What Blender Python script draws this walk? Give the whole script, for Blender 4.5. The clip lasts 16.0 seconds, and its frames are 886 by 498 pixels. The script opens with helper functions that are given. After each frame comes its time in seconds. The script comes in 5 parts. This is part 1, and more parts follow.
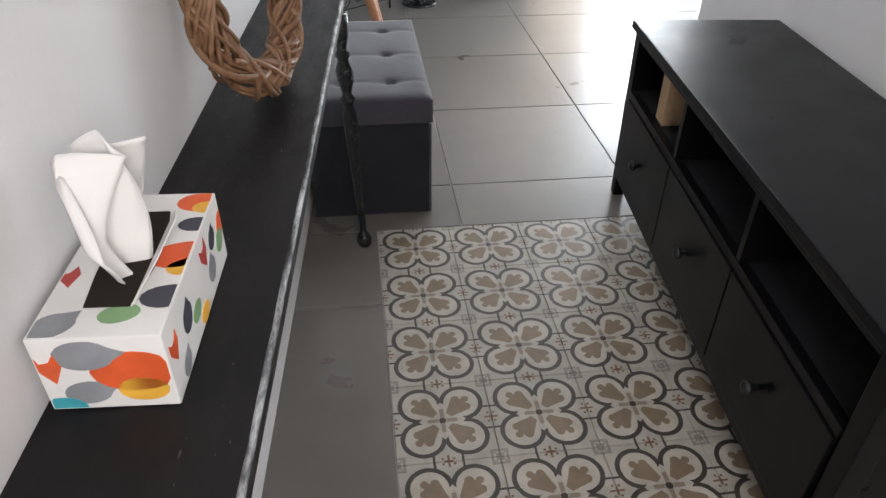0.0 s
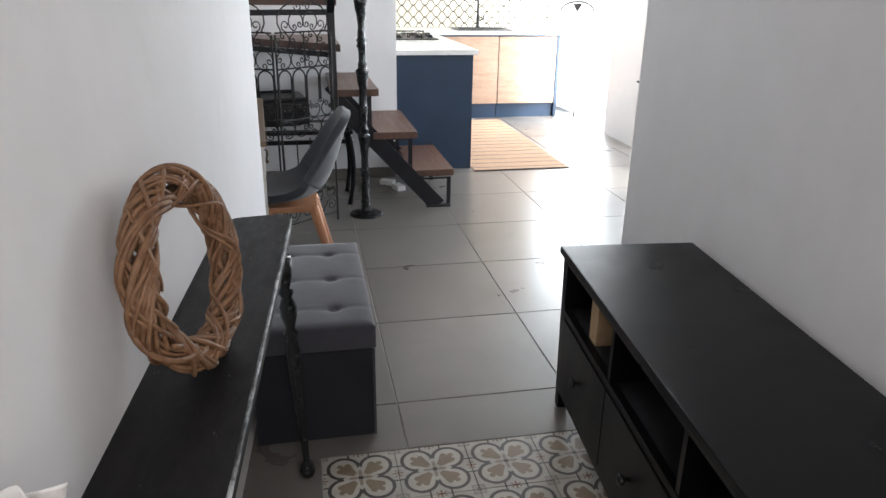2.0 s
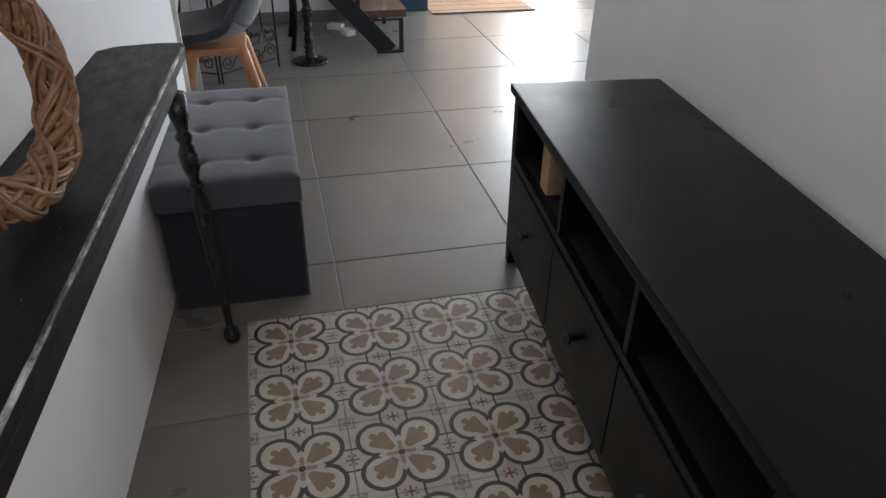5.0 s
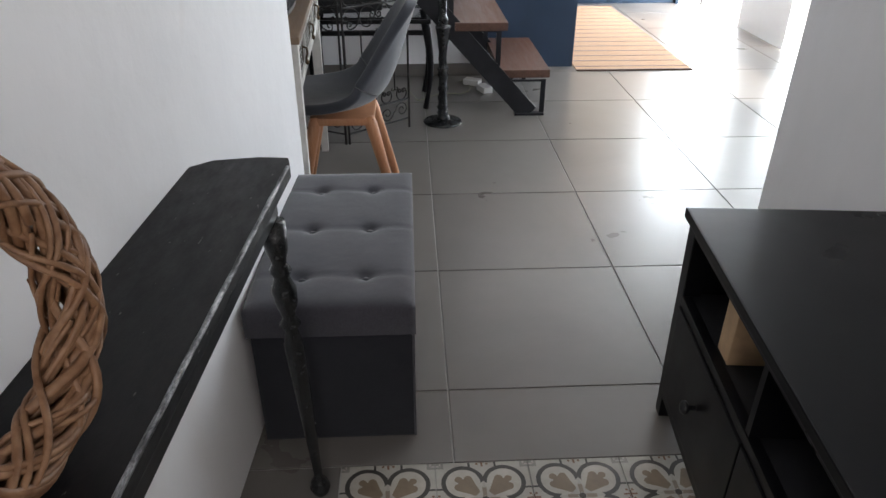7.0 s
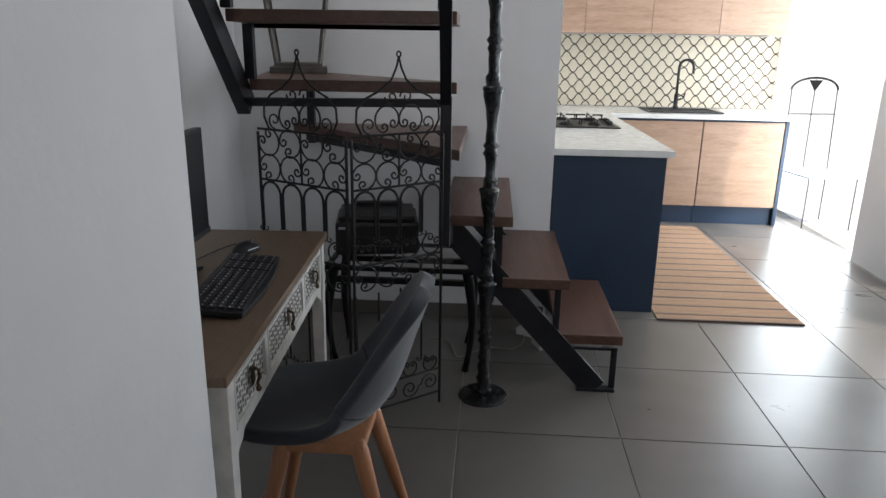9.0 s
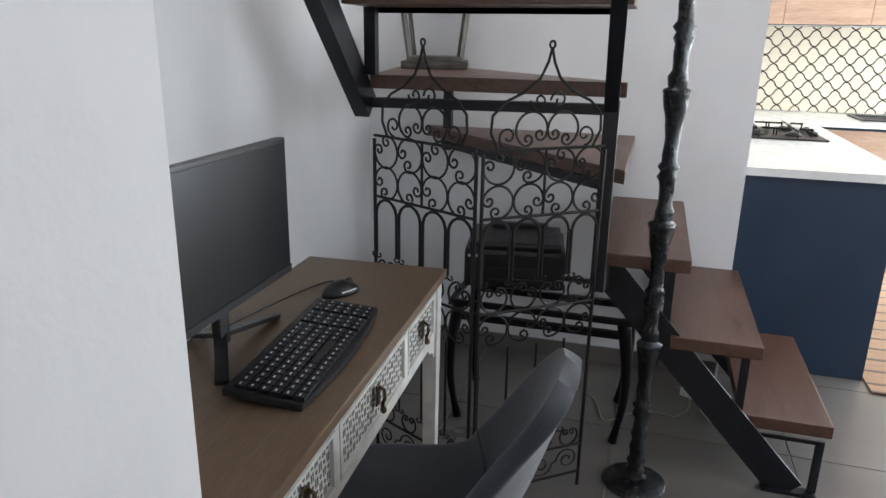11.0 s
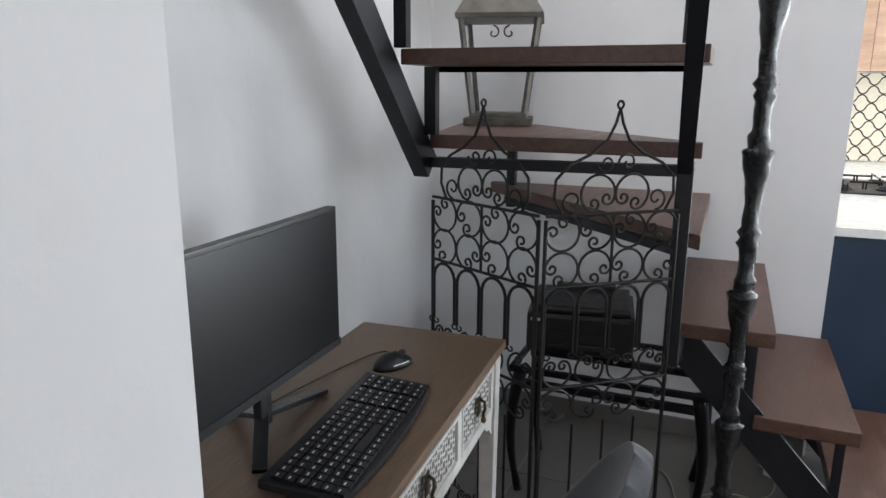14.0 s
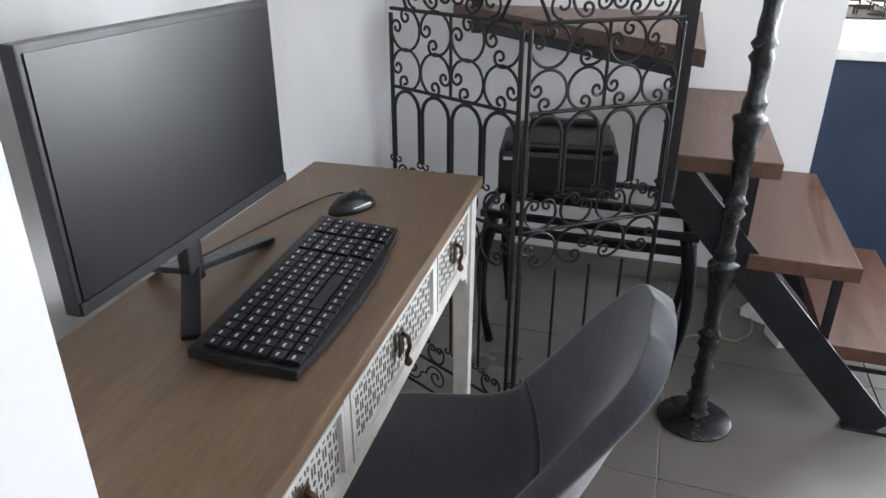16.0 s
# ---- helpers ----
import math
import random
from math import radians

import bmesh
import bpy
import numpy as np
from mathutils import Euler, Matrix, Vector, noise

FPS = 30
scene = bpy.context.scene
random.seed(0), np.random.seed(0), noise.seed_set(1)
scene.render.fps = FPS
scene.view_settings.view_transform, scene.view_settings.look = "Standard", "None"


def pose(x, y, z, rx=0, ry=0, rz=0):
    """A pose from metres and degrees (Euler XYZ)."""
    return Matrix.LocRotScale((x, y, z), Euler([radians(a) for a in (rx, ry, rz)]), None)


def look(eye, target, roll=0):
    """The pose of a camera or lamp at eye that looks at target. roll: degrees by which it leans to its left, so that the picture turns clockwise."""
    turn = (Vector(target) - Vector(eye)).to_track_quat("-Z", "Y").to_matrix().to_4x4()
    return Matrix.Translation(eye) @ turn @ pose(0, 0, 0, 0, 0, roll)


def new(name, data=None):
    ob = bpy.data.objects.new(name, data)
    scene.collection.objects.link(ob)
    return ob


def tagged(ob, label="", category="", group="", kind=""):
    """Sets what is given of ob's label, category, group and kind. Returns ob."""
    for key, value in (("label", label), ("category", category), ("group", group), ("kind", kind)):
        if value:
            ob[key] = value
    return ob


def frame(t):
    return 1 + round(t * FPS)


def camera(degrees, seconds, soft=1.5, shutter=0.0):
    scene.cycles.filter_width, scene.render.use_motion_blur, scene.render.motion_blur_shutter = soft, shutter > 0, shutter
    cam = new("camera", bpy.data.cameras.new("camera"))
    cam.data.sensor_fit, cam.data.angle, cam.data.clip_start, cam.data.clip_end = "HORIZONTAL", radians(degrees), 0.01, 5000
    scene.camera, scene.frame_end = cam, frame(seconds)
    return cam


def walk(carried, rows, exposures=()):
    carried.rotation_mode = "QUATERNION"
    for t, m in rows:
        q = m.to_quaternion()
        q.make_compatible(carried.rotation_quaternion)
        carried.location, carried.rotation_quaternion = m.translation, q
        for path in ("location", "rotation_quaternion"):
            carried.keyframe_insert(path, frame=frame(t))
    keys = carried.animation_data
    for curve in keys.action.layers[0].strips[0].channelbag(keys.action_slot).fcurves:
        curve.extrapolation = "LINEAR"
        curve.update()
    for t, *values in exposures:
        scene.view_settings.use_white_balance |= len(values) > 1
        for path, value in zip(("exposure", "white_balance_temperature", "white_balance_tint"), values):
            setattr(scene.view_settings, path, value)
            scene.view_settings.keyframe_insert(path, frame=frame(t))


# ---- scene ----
cam = camera(65.1, 16.0)

PATH = [
    (0, (0.001, 0.029, 1.214), (0.212, 1.640, 0.048), 0.8),
    (0.5, (0.006, 0.028, 1.246), (0.237, 1.719, 0.204), 1.0),
    (1, (0.013, 0.027, 1.265), (0.280, 1.760, 0.304), 1.0),
    (1.5, (0.009, 0.027, 1.316), (0.300, 1.817, 0.473), 1.3),
    (2, (0.037, 0.046, 1.351), (0.408, 1.877, 0.638), 0.8),
    (2.5, (0.072, 0.077, 1.377), (0.537, 1.928, 0.780), 0.6),
    (3, (0.133, 0.099, 1.397), (0.965, 1.813, 0.788), 0.2),
    (3.5, (0.178, 0.056, 1.349), (1.241, 1.599, 0.650), 0.8),
    (4, (0.201, 0.060, 1.299), (1.216, 1.555, 0.442), 1.9),
    (4.5, (0.177, 0.130, 1.214), (0.855, 1.687, 0.158), 1.7),
    (7, (0.208, 0.654, 1.265), (0.296, 2.383, 0.264), 0.2),
    (7.5, (0.286, 0.859, 1.317), (0.27, 2.637, 0.402), 0.1),
    (8, (0.327, 1.068, 1.387), (0.314, 2.934, 0.667), 1.3),
    (8.5, (0.35, 1.328, 1.408), (0.326, 3.223, 0.767), 0.4),
    (9, (0.382, 1.571, 1.404), (0.255, 3.485, 0.841), 0.9),
    (9.5, (0.384, 1.753, 1.395), (0.173, 3.654, 0.808), 0.9),
    (11.8, (0.306, 2.189, 1.381), (-0.341, 4.0, 0.831), 0.9),
    (12, (0.314, 2.189, 1.427), (-0.331, 4.026, 0.969), 0.9),
    (12.5, (0.33, 2.19, 1.514), (-0.312, 4.076, 1.332), 1.0),
    (13, (0.346, 2.185, 1.59), (-0.294, 4.08, 1.615), 0.8),
    (13.5, (0.343, 2.196, 1.532), (-0.329, 4.077, 1.421), 1.0),
    (14, (0.314, 2.234, 1.416), (-0.422, 4.036, 0.958), 0.3),
    (14.5, (0.289, 2.258, 1.315), (-0.453, 3.968, 0.589), 0.1),
    (15, (0.272, 2.277, 1.286), (-0.464, 3.956, 0.485), 0.5),
    (15.5, (0.235, 2.355, 1.277), (-0.43, 4.045, 0.439), 0.7),
    (16, (0.198, 2.444, 1.281), (-0.366, 4.167, 0.438), 0.1),
]
EXPOSURES = [(0, 1.22), (0.5, 0.98), (1.5, 0.87), (2.5, 0.70), (3.0, 0.45), (3.5, -0.02), (4.0, 0.02), (4.5, 0.42), (7, 0.78), (8, 0.2), (9, -0.38), (9.6, -0.34), (10.3, 0.0), (12, 0.68), (13, 0.40), (14, 0.42), (14.7, 0.76), (16, 1.18)]
walk(cam, [(t, look(eye, target, roll)) for t, eye, target, roll in PATH], EXPOSURES)

# world, sun, lights
CEIL = 2.75
world = bpy.data.worlds.new("world")
scene.world = world
world.use_nodes = True
wn = world.node_tree
sky = wn.nodes.new("ShaderNodeTexSky")
sky.sky_type, sky.sun_disc = "NISHITA", False
SUN_EL, SUN_AZ = radians(52), radians(145)
sky.sun_elevation, sky.sun_rotation = SUN_EL, SUN_AZ
wn.links.new(sky.outputs[0], wn.nodes["Background"].inputs[0])
wn.nodes["Background"].inputs[1].default_value = 0.15
sun = bpy.data.lights.new("sun", "SUN")
sun.energy, sun.angle, sun.color = 5.0, radians(0.5), (1, 0.95, 0.87)
sun_dir = Vector((math.sin(SUN_AZ) * math.cos(SUN_EL), math.cos(SUN_AZ) * math.cos(SUN_EL), math.sin(SUN_EL)))
so = new("sun", sun)
so.matrix_world = look(sun_dir * 20, (0, 0, 0))


def area(name, eye, target, w, h, power, colour):
    li = bpy.data.lights.new(name, "AREA")
    li.shape, li.size, li.size_y, li.energy, li.color = "RECTANGLE", w, h, power, colour
    o = new(name, li)
    o.matrix_world = look(eye, target)
    return o


area("door_daylight", (3.02, 6.6, 1.1), (0, 6.3, 1.0), 2.4, 2.0, 185, (0.86, 0.935, 1.0))
# Fill lamp added for the stair, set at a guessed window out of view.
area("stair_side_fill", (2.98, 3.9, 1.5), (-0.5, 4.5, 1.6), 1.3, 1.1, 22, (0.84, 0.92, 1.0))
# Fill lamp added above the stair inside the closed ceiling recess; no opening is seen.
area("stair_top_fill", (-0.12, 4.05, CEIL + 0.07), (-0.12, 4.0501, 0), 0.72, 1.0, 8, (0.95, 0.97, 1.0))
# Fill lamp added before the solid rear wall to brighten the passage; source unseen.
area("passage_fill", (0.30, -1.3, 1.7), (1.0, 0.7, 1.1), 1.0, 1.0, 12.5, (1.0, 0.96, 0.95))


# materials
class Ex:
    """A shader value with arithmetic."""
    tree = None

    def __init__(self, s):
        self.s = s

    @staticmethod
    def op(name, *args):
        n = Ex.tree.nodes.new("ShaderNodeMath")
        n.operation = name
        for i, a in enumerate(args):
            if isinstance(a, Ex):
                Ex.tree.links.new(a.s, n.inputs[i])
            else:
                n.inputs[i].default_value = a
        return Ex(n.outputs[0])

    def __add__(self, o): return Ex.op("ADD", self, o)
    def __radd__(self, o): return Ex.op("ADD", self, o)
    def __sub__(self, o): return Ex.op("SUBTRACT", self, o)
    def __rsub__(self, o): return Ex.op("SUBTRACT", o, self)
    def __mul__(self, o): return Ex.op("MULTIPLY", self, o)
    def __rmul__(self, o): return Ex.op("MULTIPLY", self, o)
    def __truediv__(self, o): return Ex.op("DIVIDE", self, o)
    def __lt__(self, o): return Ex.op("LESS_THAN", self, o)
    def __gt__(self, o): return Ex.op("GREATER_THAN", self, o)
    def abs(self): return Ex.op("ABSOLUTE", self)
    def min(self, o): return Ex.op("MINIMUM", self, o)
    def max(self, o): return Ex.op("MAXIMUM", self, o)


def hyp(a, b):
    return Ex.op("SQRT", a * a + b * b)


class Mat:
    def __init__(self, name, colour=(0.5, 0.5, 0.5), rough=0.5, metal=0.0, spec=None):
        self.m = bpy.data.materials.new(name)
        self.m.use_nodes = True
        self.t = self.m.node_tree
        self.b = self.t.nodes["Principled BSDF"]
        self.b.inputs["Base Color"].default_value = (*colour, 1)
        self.b.inputs["Roughness"].default_value = rough
        self.b.inputs["Metallic"].default_value = metal
        if spec is not None:
            self.b.inputs["Specular IOR Level"].default_value = spec
        self.col = None
        self.h = None

    def coords(self, scale=(1, 1, 1), which="Object", world_space=False, shift=False):
        if world_space:
            src = self.t.nodes.new("ShaderNodeNewGeometry").outputs["Position"]
        else:
            src = self.t.nodes.new("ShaderNodeTexCoord").outputs[which]
        mp = self.t.nodes.new("ShaderNodeMapping")
        mp.inputs["Scale"].default_value = scale
        self.t.links.new(src, mp.inputs["Vector"])
        if shift:
            oi = self.t.nodes.new("ShaderNodeObjectInfo")
            v = self.t.nodes.new("ShaderNodeVectorMath")
            v.operation = "SCALE"
            cmb = self.t.nodes.new("ShaderNodeCombineXYZ")
            for i in range(3):
                self.t.links.new(oi.outputs["Random"], cmb.inputs[i])
            self.t.links.new(cmb.outputs[0], v.inputs[0])
            v.inputs["Scale"].default_value = 37.0
            self.t.links.new(v.outputs[0], mp.inputs["Location"])
        return mp.outputs[0]

    def noise(self, scale=5, detail=4, stretch=(1, 1, 1), world_space=False, shift=False, rough=0.55, dist=0.0):
        n = self.t.nodes.new("ShaderNodeTexNoise")
        n.inputs["Scale"].default_value = scale
        n.inputs["Detail"].default_value = detail
        n.inputs["Roughness"].default_value = rough
        n.inputs["Distortion"].default_value = dist
        self.t.links.new(self.coords(stretch, world_space=world_space, shift=shift), n.inputs["Vector"])
        return n.outputs["Fac"]

    def ramp(self, fac, stops):
        r = self.t.nodes.new("ShaderNodeValToRGB")
        self.t.links.new(fac, r.inputs[0])
        while len(r.color_ramp.elements) < len(stops):
            r.color_ramp.elements.new(0.5)
        for e, (p, c) in zip(r.color_ramp.elements, stops):
            e.position = p
            e.color = (*c, 1) if len(c) == 3 else c
        return r.outputs[0]

    def mix(self, fac, a, b, mode="MIX"):
        n = self.t.nodes.new("ShaderNodeMix")
        n.data_type, n.blend_type = "RGBA", mode
        for sock, v in ((n.inputs["Factor"], fac), (n.inputs["A"], a), (n.inputs["B"], b)):
            if isinstance(v, Ex):
                v = v.s
            if isinstance(v, (float, int)):
                sock.default_value = v
            elif isinstance(v, tuple):
                sock.default_value = (*v, 1)
            else:
                self.t.links.new(v, sock)
        return n.outputs["Result"]

    def colour(self, s):
        self.t.links.new(s, self.b.inputs["Base Color"])
        return self

    def roughness(self, fac, lo, hi):
        r = self.t.nodes.new("ShaderNodeMapRange")
        self.t.links.new(fac, r.inputs["Value"])
        r.inputs["To Min"].default_value, r.inputs["To Max"].default_value = lo, hi
        r.inputs["From Min"].default_value, r.inputs["From Max"].default_value = 0.3, 0.7
        self.t.links.new(r.outputs[0], self.b.inputs["Roughness"])
        return self

    def bump(self, fac, strength=0.2, dist=0.002):
        b = self.t.nodes.new("ShaderNodeBump")
        b.inputs["Strength"].default_value, b.inputs["Distance"].default_value = strength, dist
        self.t.links.new(fac, b.inputs["Height"])
        if self.h is not None:
            self.t.links.new(self.h, b.inputs["Normal"])
        self.h = b.outputs[0]
        self.t.links.new(self.h, self.b.inputs["Normal"])
        return self


def plaster(name, base, dark):
    m = Mat(name, base, 0.75, spec=0.3)
    big = m.noise(1.3, 5, world_space=True, dist=0.4)
    mid = m.noise(7, 6, stretch=(1, 1, 0.35), world_space=True)
    c = m.ramp(big, [(0.35, dark), (0.6, base)])
    c = m.mix(0.25, c, m.ramp(mid, [(0.35, dark), (0.7, base)]))
    spots = m.ramp(m.noise(3.1, 3, world_space=True, dist=1.5), [(0.66, (1, 1, 1)), (0.85, (0.96, 0.945, 0.93))])
    m.colour(m.mix(1.0, c, spots, "MULTIPLY"))
    m.bump(m.noise(9, 6, world_space=True), 0.35, 0.008).bump(m.noise(90, 3, world_space=True), 0.15, 0.001)
    return m.m


def wood(name, a, b, c, scale=1.0, rough=(0.4, 0.6), grain=(12, 1.2, 12)):
    m = Mat(name, a, 0.5)
    g = m.noise(3 * scale, 8, stretch=grain, shift=True, rough=0.65, dist=0.6)
    f = m.noise(22 * scale, 4, stretch=grain, shift=True)
    col = m.ramp(g, [(0.3, a), (0.5, b), (0.72, c)])
    col = m.mix(0.3, col, m.ramp(f, [(0.35, a), (0.65, c)]))
    m.colour(col)
    m.roughness(g, *rough).bump(f, 0.25, 0.001)
    return m.m


def plain(name, colour, rough=0.5, metal=0.0, vary=0.12, scale=12, bump=0.1, spec=None):
    m = Mat(name, colour, rough, metal, spec)
    n = m.noise(scale, 5)
    d = tuple(v * (1 - vary) for v in colour)
    u = tuple(min(1, v * (1 + vary)) for v in colour)
    m.colour(m.ramp(n, [(0.35, d), (0.65, u)]))
    m.roughness(n, max(0.02, rough - 0.08), min(1, rough + 0.08))
    if bump:
        m.bump(m.noise(scale * 6, 3), bump, 0.001)
    return m.m


M = {}
M["wall"] = plaster("white_plaster", (0.80, 0.79, 0.79), (0.73, 0.72, 0.72))
M["ceiling"] = plaster("ceiling_plaster", (0.82, 0.81, 0.80), (0.78, 0.77, 0.76))
M["outside"] = plain("outside_render", (0.88, 0.87, 0.85), 0.8, vary=0.02, scale=3)
M["grout"] = plain("grey_grout", (0.36, 0.35, 0.33), 0.85)


def floor_tile_mat():
    m = Mat("grey_cement_tile", (0.2, 0.19, 0.18), 0.35)
    a = m.noise(1.6, 6, world_space=True, dist=0.8, rough=0.6)
    b = m.noise(3.5, 5, stretch=(0.8, 1.3, 1), world_space=True, dist=0.2)
    c = m.ramp(a, [(0.25, (0.108, 0.096, 0.086)), (0.5, (0.138, 0.125, 0.113)), (0.78, (0.172, 0.158, 0.144))])
    c = m.mix(0.35, c, m.ramp(b, [(0.3, (0.112, 0.100, 0.090)), (0.7, (0.172, 0.157, 0.143))]))
    oi = m.t.nodes.new("ShaderNodeObjectInfo")
    c = m.mix(0.16, c, m.ramp(oi.outputs["Random"], [(0.0, (0.10, 0.090, 0.083)), (1.0, (0.22, 0.205, 0.19))]))
    m.colour(c)
    m.roughness(b, 0.27, 0.34).bump(m.noise(60, 4, world_space=True), 0.06, 0.001)
    return m.m


M["tile"] = floor_tile_mat()
PT = 0.22


def pattern_mat():
    m = Mat("patterned_cement_tile", (0.6, 0.57, 0.5), 0.45)
    Ex.tree = m.t
    sep = m.t.nodes.new("ShaderNodeSeparateXYZ")
    m.t.links.new(m.coords((1 / PT, 1 / PT, 1)), sep.inputs[0])
    u, v = Ex(sep.outputs[0]), Ex(sep.outputs[1])
    w = Ex(m.noise(60, 3))
    au, av = (u + (w - 0.5) * 0.012).abs(), (v + (w - 0.5) * 0.012).abs()
    d = hyp(au - 0.215, av - 0.215)
    s = au + av
    ring = ((d - 0.205).abs() < 0.024) * (s > 0.24) * ((d - 0.205).abs() < 5)
    inside = d < 0.205
    p, q = s * 0.7071, (au - av).abs() * 0.7071
    leaf = (q < (p * 0.42 - 0.005)) * (p < (0.36 - q * 0.55)) * (p > 0.04)
    leaf = leaf.max((hyp(p - 0.30, q - 0.075) < 0.045))
    leaf = leaf.max((hyp(p - 0.37, q) < 0.04))
    petal = ((au.max(av) < 0.15) * (au.min(av) < 0.022)) * (s > 0.05)
    dot = hyp(au, av) < 0.036
    e1, e2 = (0.5 - au).abs(), (0.5 - av).abs()
    cu, cv = au.min(e1), av.min(e2)
    k1 = (au < 0.045) * (e2 < 0.013) + (au < 0.011) * (e2 < 0.07)
    k2 = (av < 0.045) * (e1 < 0.013) + (av < 0.011) * (e1 < 0.07)
    k3 = (hyp(au - 0.055, e2 - 0.03) < 0.014) + (hyp(av - 0.055, e1 - 0.03) < 0.014)
    rust = (k1 + k2 + k3) > 0.5
    bar = ((au - 0.14).abs() < 0.012) * (e2 < 0.075) + ((av - 0.14).abs() < 0.012) * (e1 < 0.075)
    mx = e1.max(e2)
    grey = ((mx - 0.075).abs() < 0.014) + ((mx - 0.03).abs() < 0.012) + ((e1 - e2).abs() < 0.010) * (mx < 0.06)
    base = m.mix(w, (0.50, 0.48, 0.43), (0.66, 0.635, 0.58))
    ground = m.mix(inside, m.mix(0.6, base, (0.46, 0.45, 0.415)), base)
    c = m.mix(grey > 0.5, ground, (0.30, 0.295, 0.27))
    c = m.mix(leaf * inside, c, m.mix(w, (0.21, 0.155, 0.105), (0.32, 0.245, 0.17)))
    c = m.mix(petal, c, (0.30, 0.25, 0.195))
    c = m.mix(rust, c, (0.22, 0.11, 0.06))
    c = m.mix((ring + bar) > 0.5, c, m.mix(w, (0.035, 0.032, 0.03), (0.075, 0.068, 0.06)))
    c = m.mix(dot, c, (0.045, 0.03, 0.02))
    c = m.mix(0.7, c, m.ramp(m.noise(14, 4, world_space=True), [(0.3, (0.44, 0.40, 0.35)), (0.7, (0.74, 0.71, 0.67))]), "MULTIPLY")
    m.colour(c)
    m.roughness(w.s, 0.35, 0.55).bump(m.noise(40, 3, world_space=True), 0.1, 0.001)
    return m.m


M["pattern"] = pattern_mat()
M["black_paint"] = plain("black_brown_paint", (0.0034, 0.0034, 0.0046), 0.34, vary=0.15, scale=5, bump=0.0, spec=0.22)
M["inside_paint"] = plain("dark_cabinet_inside", (0.008, 0.008, 0.010), 0.6, vary=0.3)


def worn_black():
    m = Mat("worn_black_paint", (0.02, 0.02, 0.022), 0.45, spec=0.22)
    Ex.tree = m.t
    n = m.noise(9, 7, stretch=(1, 0.5, 1), rough=0.7)
    f = m.noise(45, 4, stretch=(1, 0.35, 1), rough=0.7)
    c = m.ramp(n, [(0.35, (0.005, 0.005, 0.006)), (0.6, (0.011, 0.010, 0.011)), (0.85, (0.022, 0.019, 0.018))])
    scr = m.ramp(m.noise(160, 2, stretch=(1, 0.25, 1)), [(0.73, (0, 0, 0)), (0.76, (1, 1, 1))])
    c = m.mix(scr, c, (0.12, 0.115, 0.11))
    m.colour(c)
    m.roughness(f, 0.38, 0.6).bump(f, 0.35, 0.002)
    return m.m


M["worn_black"] = worn_black()


def chip_mat():
    m = Mat("scuffed_edge_paint", (0.1, 0.1, 0.1), 0.5)
    n = m.noise(38, 6, stretch=(1, 0.28, 1), rough=0.75)
    m.colour(m.ramp(n, [(0.44, (0.013, 0.013, 0.015)), (0.52, (0.16, 0.165, 0.175)), (0.62, (0.46, 0.47, 0.49))]))
    m.bump(n, 0.5, 0.001)
    return m.m


M["edge_chip"] = chip_mat()


def fabric(name, c0, c1, scale=420):
    m = Mat(name, c0, 0.95, spec=0.2)
    m.b.inputs["Sheen Weight"].default_value = 0.35
    m.colour(m.mix(0.5, m.ramp(m.noise(6, 5), [(0.3, c0), (0.7, c1)]), m.ramp(m.noise(scale, 2), [(0.35, c0), (0.65, c1)])))
    m.bump(m.noise(scale, 2), 0.4, 0.001).bump(m.noise(14, 4), 0.3, 0.006)
    return m.m


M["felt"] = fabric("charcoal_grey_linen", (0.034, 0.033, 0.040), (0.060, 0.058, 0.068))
# Ottoman body colour, over three times darker than the lid and bluer.
M["felt_side"] = fabric("linen_darker_blue_grey", (0.009, 0.010, 0.014), (0.018, 0.019, 0.025))
M["chair_felt"] = fabric("grey_wool_felt", (0.032, 0.035, 0.043), (0.062, 0.066, 0.078))
M["tread"] = wood("reddish_brown_tread", (0.058, 0.027, 0.018), (0.104, 0.050, 0.033), (0.155, 0.082, 0.055), 1.0, (0.3, 0.5))
M["desk_top"] = wood("oak_brown_stain", (0.112, 0.068, 0.040), (0.172, 0.112, 0.069), (0.22, 0.150, 0.097), 1.0, (0.35, 0.55), (10, 1.0, 10))
M["beech"] = wood("orange_beech", (0.36, 0.15, 0.07), (0.46, 0.21, 0.10), (0.56, 0.28, 0.15), 1.0, (0.35, 0.5), (10, 10, 1.2))
M["cabinet_oak"] = wood("pale_oak_front", (0.25, 0.150, 0.095), (0.37, 0.235, 0.16), (0.45, 0.30, 0.215), 0.8, (0.4, 0.6), (1.2, 10, 10))
M["iron"] = plain("black_wrought_iron", (0.013, 0.0105, 0.0095), 0.45, 0.3, vary=0.3, scale=40, bump=0.4)
M["cast_iron"] = plain("glossy_black_cast_iron", (0.014, 0.015, 0.016), 0.22, 0.2, vary=0.3, scale=60, bump=0.9)
M["steel"] = plain("dark_blue_steel", (0.014, 0.015, 0.019), 0.42, 0.35, vary=0.25, scale=14)
M["black_plastic"] = plain("black_plastic", (0.010, 0.010, 0.012), 0.38, vary=0.2, scale=60, bump=0.1)
M["keys"] = plain("black_key_plastic", (0.008, 0.008, 0.010), 0.42, vary=0.15, scale=60)
M["legend"] = plain("white_key_print", (0.52, 0.53, 0.56), 0.6, vary=0.05)
M["screen"] = Mat("dark_matt_screen", (0.004, 0.005, 0.007), 0.30, spec=0.42).m
M["navy"] = plain("navy_blue_panel", (0.016, 0.034, 0.066), 0.42, vary=0.1, scale=4, bump=0.03)
